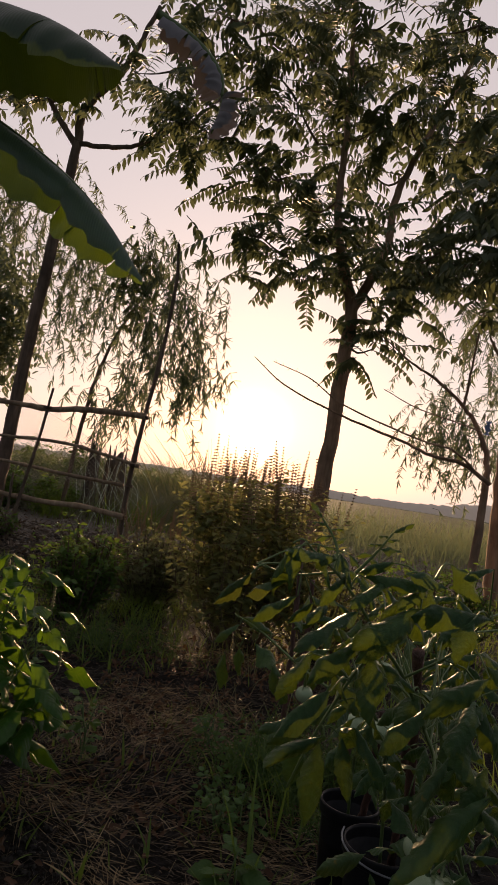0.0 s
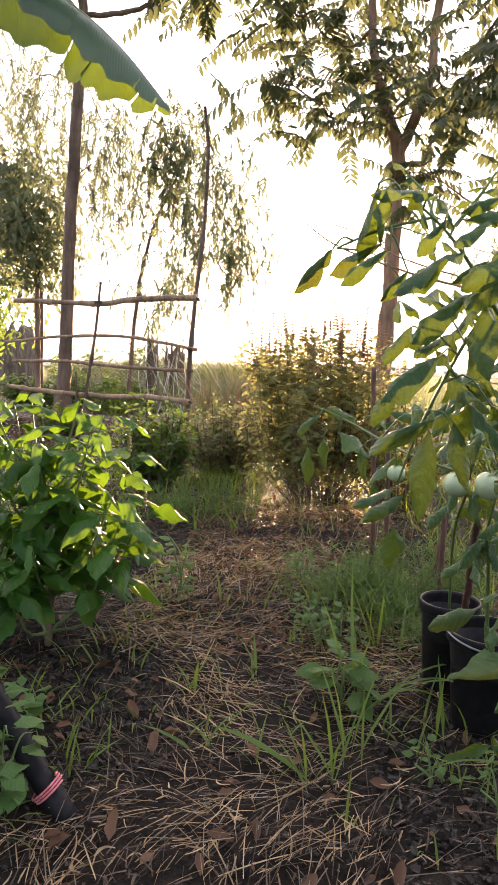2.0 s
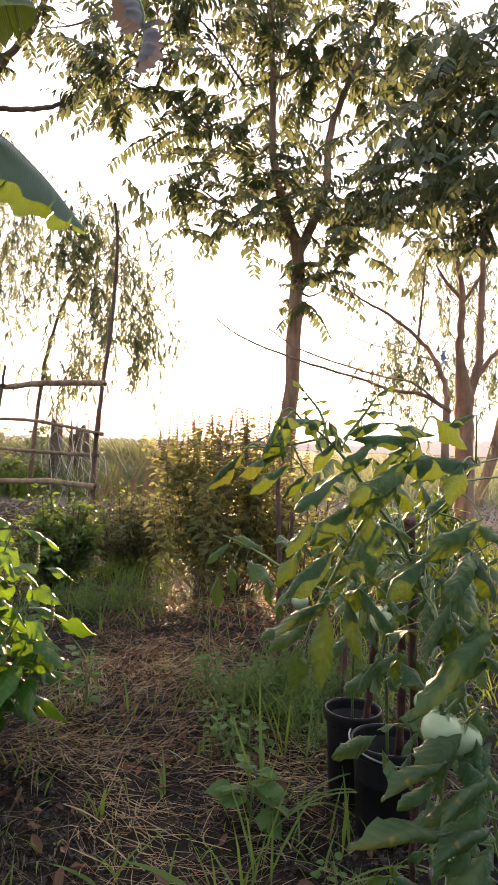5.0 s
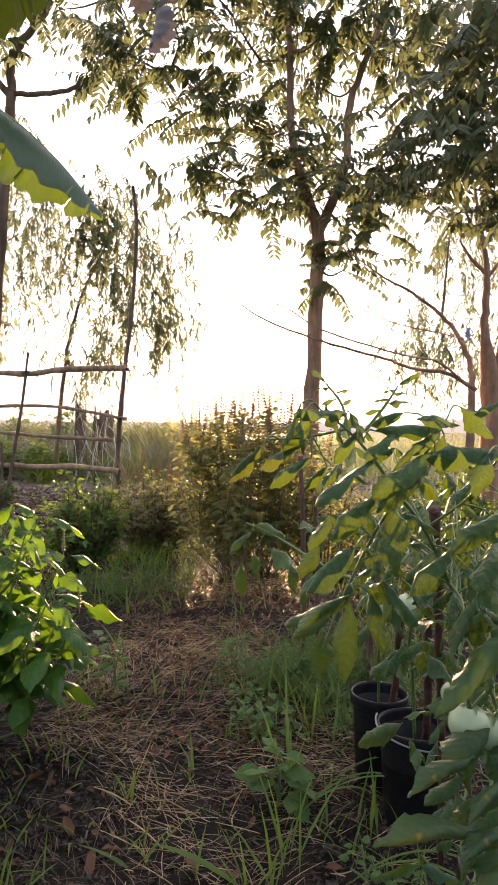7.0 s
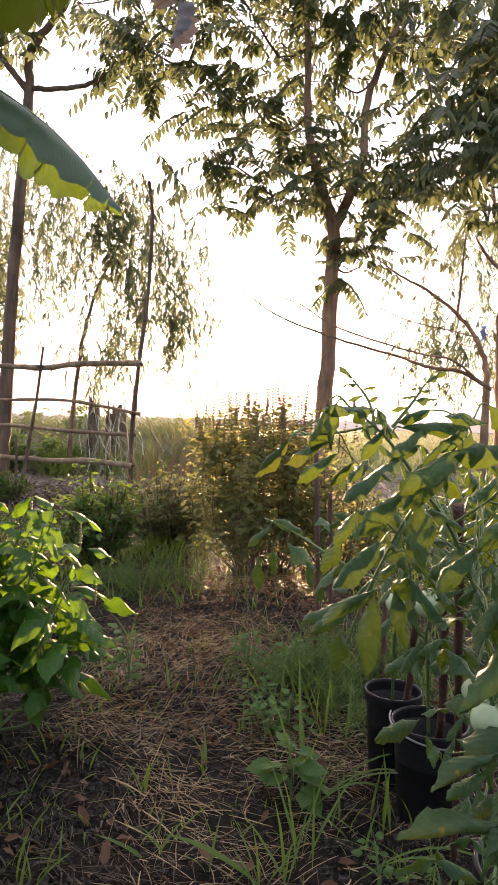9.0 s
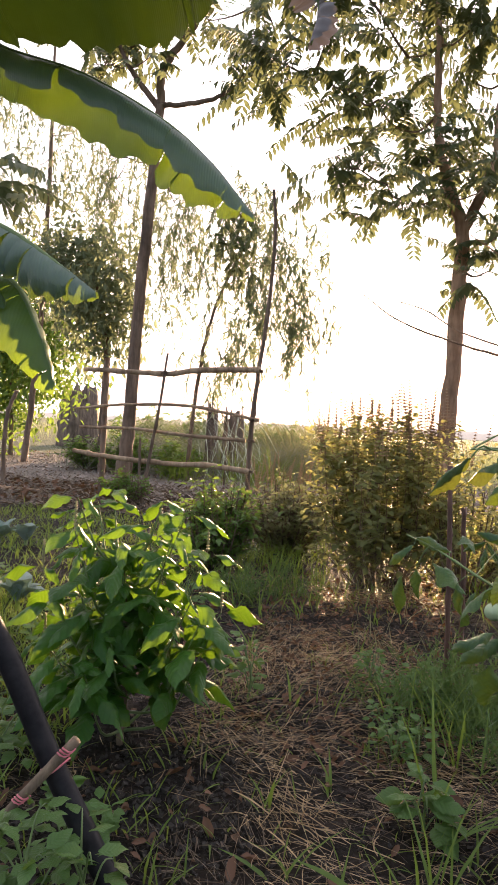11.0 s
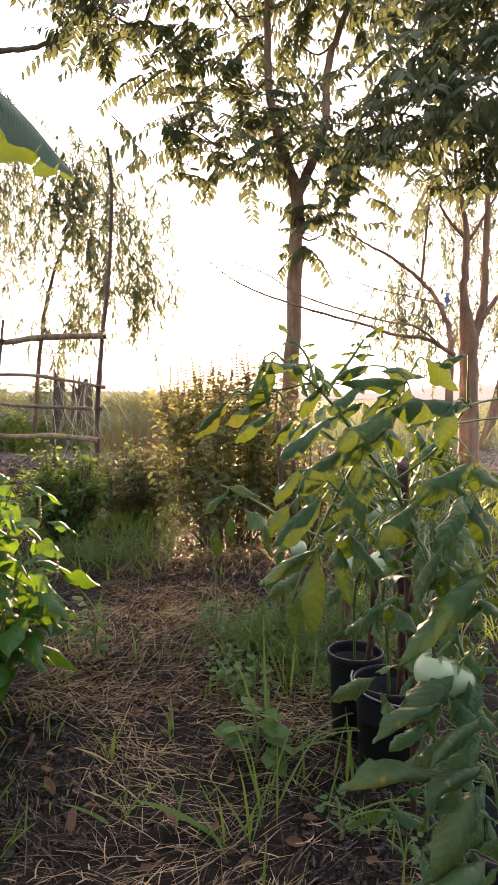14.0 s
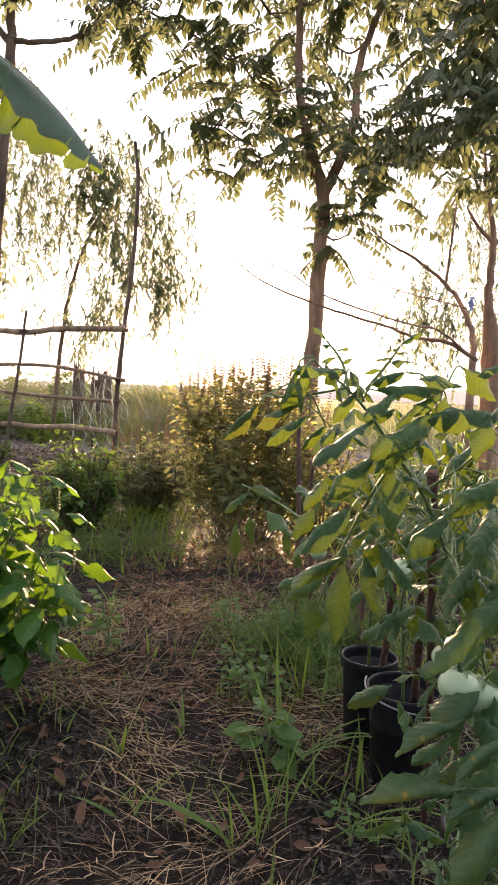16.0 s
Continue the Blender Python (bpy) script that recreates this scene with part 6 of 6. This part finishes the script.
def stake(base, top, seed, r=0.008):
    t = thing("garden_stake", base, "red-brown wooden stake supporting tomato plants", "stake", "tomato stakes")
    b, e = np.array(base), np.array(top)
    pole(t, "stick", [b, (b + e) / 2 + np.array([0.006, 0.004, 0]), e], [r * 1.15, r], STAKE, 8, 0.06)


for k, (b, e) in enumerate([[(0.41, 1.30, -0.03), (0.208, 0.70, 0.776)], [(0.42, 1.46, 0.16), (0.328, 1.15, 0.574)], [(0.372, 1.60, 0.15), (0.345, 1.4, 0.50)], [(0.392, 2.0, -0.03), (0.399, 2.0, 0.35)], [(0.23, 2.3, -0.03), (0.204, 2.3, 0.759)], [(0.279, 2.35, -0.03), (0.262, 2.35, 0.619)], [(0.375, 2.1, -0.03), (0.452, 2.1, 0.524)]]):
    stake(b, e, 530 + k, 0.0055 if k == 0 else 0.0075)


# ---- banana plant ----
def banana_leaf(parent, mid, width, fall_l, fall_r, seed, material, tears=9, label="", ragged=0.0, near=1.0):
    """A torn blade either side of a thick midrib; fall: how far each half hangs, in degrees."""
    rng = np.random.default_rng(seed)
    p = smooth_path(mid, 60)
    t = np.gradient(p, axis=0)
    t /= np.linalg.norm(t, axis=1, keepdims=True)
    side = np.cross(t, UP)
    side /= np.linalg.norm(side, axis=1, keepdims=True)
    up = np.cross(side, t)
    s = np.linspace(0, 1, 60)
    half = width / 2 * np.clip(np.sin(math.pi * np.clip(s * 0.78 + 0.13, 0, 1)) ** 0.55, 0.02, 1)
    half[-10:] *= np.sqrt(np.linspace(1, 0.04, 10))
    g = Geo()
    cols = 8
    for sg, fall in ((-1, fall_l), (1, fall_r)):
        cuts = sorted(set(rng.choice(np.arange(8, 58), tears, replace=False).tolist() + [2, 59]))
        for a, b in zip(cuts[:-1], cuts[1:]):
            wob, lean = rng.normal(0, 3.5), rng.normal(0, 0.008)
            ln = rng.uniform(1 - ragged, 1)
            rows = []
            for k in range(a, b + 1):
                row = []
                gap = 0.002 if k in (a, b) and a > 2 else 0
                lobe = 1 - 0.20 * abs(2 * (k - a) / (b - a) - 1) ** 3
                for c in range(cols + 1):
                    u = c / cols
                    ang = radians((fall + wob * u) * (0.35 + 0.65 * u))
                    w_ = half[k] * u * (near if sg > 0 else 1.0) * lobe * (ln + 0.04 * math.sin(k * 1.7 + seed) + 0.03 * math.sin(k * 0.6))
                    q = p[k] + sg * side[k] * w_ * math.cos(ang) - up[k] * w_ * math.sin(ang)
                    q = q + t[k] * (lean * u + (gap if k == a else -gap) * u + 0.05 * u * u * width) + up[k] * 0.008 * math.sin(k * 1.3 + 2 * u) * u
                    row.append(q)
                rows.append(row)
            v = np.array(rows).reshape(-1, 3)
            i, j = np.meshgrid(np.arange(b - a), np.arange(cols), indexing="ij")
            n = cols + 1
            g.add(v, np.stack([i * n + j, i * n + j + 1, (i + 1) * n + j + 1, (i + 1) * n + j], -1))
    leaf = part("leaf", g, material, parent, label)
    g = Geo()
    tube(g, p - up * 0.006, [0.016, 0.011, 0.003], 8)
    part("midrib", g, STEM, leaf)


ban = thing("banana_plant", (-2.1, 2.45, 0), "banana plant with large torn arching leaves", "plant")
g = Geo()
tube(g, smooth_path([(-2.1, 2.45, -0.05), (-2.08, 2.45, 1.0), (-2.0, 2.45, 2.4)], 14), [0.11, 0.09, 0.06], 14, 0.02, rng)
part("pseudostem", g, STEM, ban)
banana_leaf(ban, [(-2.0, 2.5, 2.35), (-1.67, 2.4, 2.33), (-1.48, 2.38, 2.23), (-1.16, 2.35, 2.11), (-0.85, 2.32, 1.93), (-0.65, 2.28, 1.76), (-0.48, 2.25, 1.56)], 0.47, 76, 62, 601, BANANA, 6, ragged=0.22, near=0.58)
banana_leaf(ban, [(-2.0, 2.4, 2.5), (-1.67, 2.2, 2.4), (-1.28, 2.15, 2.4), (-0.89, 2.1, 2.33), (-0.62, 2.05, 2.18)], 0.62, 30, 50, 602, BANANA_SHADED, 4)
banana_leaf(ban, [(-2.0, 2.4, 1.9), (-1.29, 1.75, 1.43), (-1.08, 1.72, 1.37), (-0.92, 1.7, 1.28), (-0.77, 1.66, 1.18)], 0.26, 60, 80, 603, BANANA, 8)
banana_leaf(ban, [(-1.95, 2.4, 1.8), (-1.27, 1.85, 1.27), (-1.09, 1.8, 1.24), (-0.98, 1.75, 1.11), (-0.89, 1.7, 0.93)], 0.26, 55, 50, 604, BANANA_SUNLIT, 6)
banana_leaf(ban, [(-0.52, 2.05, 2.37), (-0.38, 2.05, 2.29), (-0.29, 2.05, 2.19), (-0.28, 2.05, 2.09), (-0.3, 2.05, 2.0)], 0.22, 50, 60, 605, BANANA_DRY, 6, "withered grey-brown hanging leaf", 0.4)


# ---- pipe, tied stick, seedlings in the near corner ----
rng = np.random.default_rng(620)
pp = thing("black_pipe", (-0.35, 1.04, 0), "black plastic pipe leaning out of the bed", "pipe")
g = Geo()
tube(g, smooth_path([(-0.824, 1.14, 0.708), (-0.787, 1.14, 0.621), (-0.738, 1.15, 0.503), (-0.673, 1.16, 0.381), (-0.599, 1.16, 0.24), (-0.48, 1.11, 0.105), (-0.35, 1.04, -0.01)], 26), [0.021, 0.021], 14, 0.02, rng)
part("tube", g, PIPE, pp)
g = Geo()
a = np.linspace(0, 6 * math.pi, 40)
tube(g, np.stack([-0.405 + 0.026 * np.cos(a) * 0.75 + np.linspace(-0.006, 0.006, 40), 1.067 + 0.026 * np.sin(a), 0.04 + 0.02 * np.cos(a) + np.linspace(0.004, -0.004, 40)], -1), [0.002, 0.002], 5)
part("cord", g, CORD, pp, "pink cord wound round the pipe")
g = Geo()
tube(g, np.stack([-0.582 + 0.026 * np.cos(a) * 0.8 + np.linspace(-0.006, 0.006, 40), 1.152 + 0.026 * np.sin(a), 0.235 + 0.018 * np.cos(a) + np.linspace(0.006, -0.006, 40)], -1), [0.002, 0.002], 5)
part("cord", g, CORD, pp, "pink cord wound round the pipe")
tk = thing("tied_stick", (-0.9, 1.0, 0), "brown stick tied to the pipe with pink cord", "stick")
stick_path = [(-0.744, 1.0, 0.043), (-0.674, 1.05, 0.126), (-0.614, 1.09, 0.199), (-0.529, 1.12, 0.298)]
g = Geo()
tube(g, smooth_path(stick_path, 26), [0.008, 0.0085, 0.009], 8, 0.05, rng)
part("stick", g, TWIG, tk)
for c in (np.array(stick_path[3]) * 0.8 + np.array(stick_path[2]) * 0.2, np.array(stick_path[2])):
    g = Geo()
    a = np.linspace(0, 6 * math.pi, 30)
    w_ = np.linspace(-0.012, 0.012, 30)
    tube(g, np.stack([c[0] + 0.0105 * np.cos(a) + w_ * 0.6, c[1] + 0.011 * np.sin(a), c[2] + w_ * 0.6 + 0.003 * np.sin(2 * a)], -1), [0.0017, 0.0017], 5)
    part("cord", g, CORD, tk)
basil_plant(-0.57, 1.03, 0.22, 0.09, 631, "low leafy seedlings with rounded bright leaves", 8, 0.03, 0.048, "seedling")
basil_plant(-0.68, 1.0, 0.20, 0.12, 632, "low leafy seedlings with rounded bright leaves", 10, 0.03, 0.046, "seedling")
basil_plant(-0.6, 1.24, 0.12, 0.1, 634, "low leafy seedlings with rounded bright leaves", 7, 0.03, 0.05, "seedling")
basil_plant(-0.485, 1.06, 0.21, 0.06, 636, "low leafy seedlings with rounded bright leaves", 7, 0.03, 0.046, "seedling")
basil_plant(-0.9, 1.5, 0.16, 0.10, 633, "low leafy seedlings with rounded bright leaves", 6, 0.03, 0.05, "seedling")
basil_plant(-0.39, 2.06, 0.22, 0.04, 635, "small upright weed seedling on the path", 5, 0.025, 0.045, "seedling")

sc = thing("plastic_scrap", (2.306, 6.9, 1.843), "scrap of blue plastic caught on a branch", "plastic")
g = Geo()
o = np.array((2.306, 6.9, 1.843))
v = [o + np.array((0.03 * math.sin(k * 2.1 + c) * (0.4 + 0.1 * k) + 0.025 * (c - 1), 0.02 * math.cos(k * 1.7 + c), 0.08 - 0.03 * k)) for k in range(6) for c in range(3)]
g.add(v, [(3 * k + c, 3 * k + c + 1, 3 * k + c + 4, 3 * k + c + 3) for k in range(5) for c in range(2)])
part("sheet", g, BLUE, sc)


# ---- torn net hung behind the fence ----
net = thing("garden_net", (-2.6, 9.0, 0), "thin torn net sagging behind the pole fence", "net")
g = Geo()
x0, x1, y0 = -3.35, -2.0, 9.0
top_of = lambda x: 1.68 - 0.50 * (x - x0) + 0.02 * math.sin(7 * x)
low_of = lambda x: 0.62 + 0.10 * math.sin(3 * x) + 0.04 * math.sin(11 * x)
for sg in (-1, 1):
    for c in np.arange(-2.2, 3.4, 0.052):
        run = []
        for x in np.arange(x0, x1, 0.04):
            z = c + sg * 0.9 * (x - x0) + 0.015 * math.sin(9 * x + 4 * c)
            if low_of(x) <= z <= top_of(x):
                run.append((x, y0 + 0.06 * math.sin(4 * z + 3 * x), z))
        if len(run) > 2:
            tube(g, run, [0.0017, 0.0017], 3, caps=False)
part("mesh", g, NET, net)
g = Geo()
tube(g, [(x, y0, top_of(x)) for x in np.arange(x0, x1 + 0.05, 0.1)], [0.003, 0.003], 4)
part("rope", g, NET, net)
rr = np.random.default_rng(690)
for _ in range(26):
    a = np.array([rr.uniform(-2.3, -1.55), rr.uniform(8.3, 9.0), rr.uniform(0.75, 1.02)])
    e = np.array([a[0] + rr.uniform(-0.25, 0.6), rr.uniform(8.0, 9.0), rr.uniform(0.0, 0.5)])
    g = Geo()
    tube(g, smooth_path([a, (a + e) / 2 + rr.normal(0, (0.10, 0.05, 0.08), 3), e], 12), [0.0027, 0.0022], 4, caps=False)
    part("loose_cord", g, NET_GREEN, net, "tangled pale green cord")
for x, h in ((x0, 1.72), (x1, 1.05)):
    pole(net, "post", [(x, y0, -0.1), (x + 0.01, y0, h / 2), (x, y0, h)], [0.014, 0.012], BARK_DARK, 6)


# ---- distance ----
rng = np.random.default_rng(700)
far = thing("distant_trees", (0, 170, 0), "hazy line of trees beyond the field", "tree line", kind="structure")
g = Geo()
xs = np.arange(-260, 260, 0.6)
rows = []
for x in xs:
    h = 1.5 + 1.0 * noise.noise(Vector((x * 0.03, 1.0, 0))) + 0.7 * noise.noise(Vector((x * 0.35, 4.0, 0))) + 3.0 * math.exp(-(((x - 62) / 18) ** 2))
    h = max(0.5, h) + rng.uniform(-0.15, 0.15)
    rows.append([(x, 166, -0.2), (x, 167 + rng.uniform(-0.4, 0.4), h * 0.6), (x, 170, h), (x, 176, -0.2)])
i, j = np.meshgrid(np.arange(len(xs) - 1), np.arange(3), indexing="ij")
g.add(np.array(rows).reshape(-1, 3), np.stack([i * 4 + j, (i + 1) * 4 + j, (i + 1) * 4 + j + 1, i * 4 + j + 1], -1).reshape(-1, 4))
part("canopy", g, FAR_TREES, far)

for k, (x, y, h) in enumerate([(0.1, 1.8, 0.09), (-0.95, 2.0, 0.14), (-1.1, 1.8, 0.12), (-1.25, 2.3, 0.16), (-0.9, 2.5, 0.12), (-1.05, 2.9, 0.1), (-1.4, 3.2, 0.12), (-0.85, 3.0, 0.1), (-1.8, 3.0, 0.1), (-0.75, 2.6, 0.08)]):
    basil_plant(x, y, h, h * 0.7, 640 + k, "low leafy weed among the straw", 4, 0.025, 0.045, "broadleaf_weed")
for k, (x, y) in enumerate([(0.07, 2.14), (0.02, 1.93), (0.14, 2.24), (0.04, 1.77), (0.18, 2.10), (-0.02, 2.31)]):
    basil_plant(x, y, 0.09, 0.06, 660 + k, "small yellow-green weed beside the pots", 6, 0.02, 0.034, "broadleaf_weed")
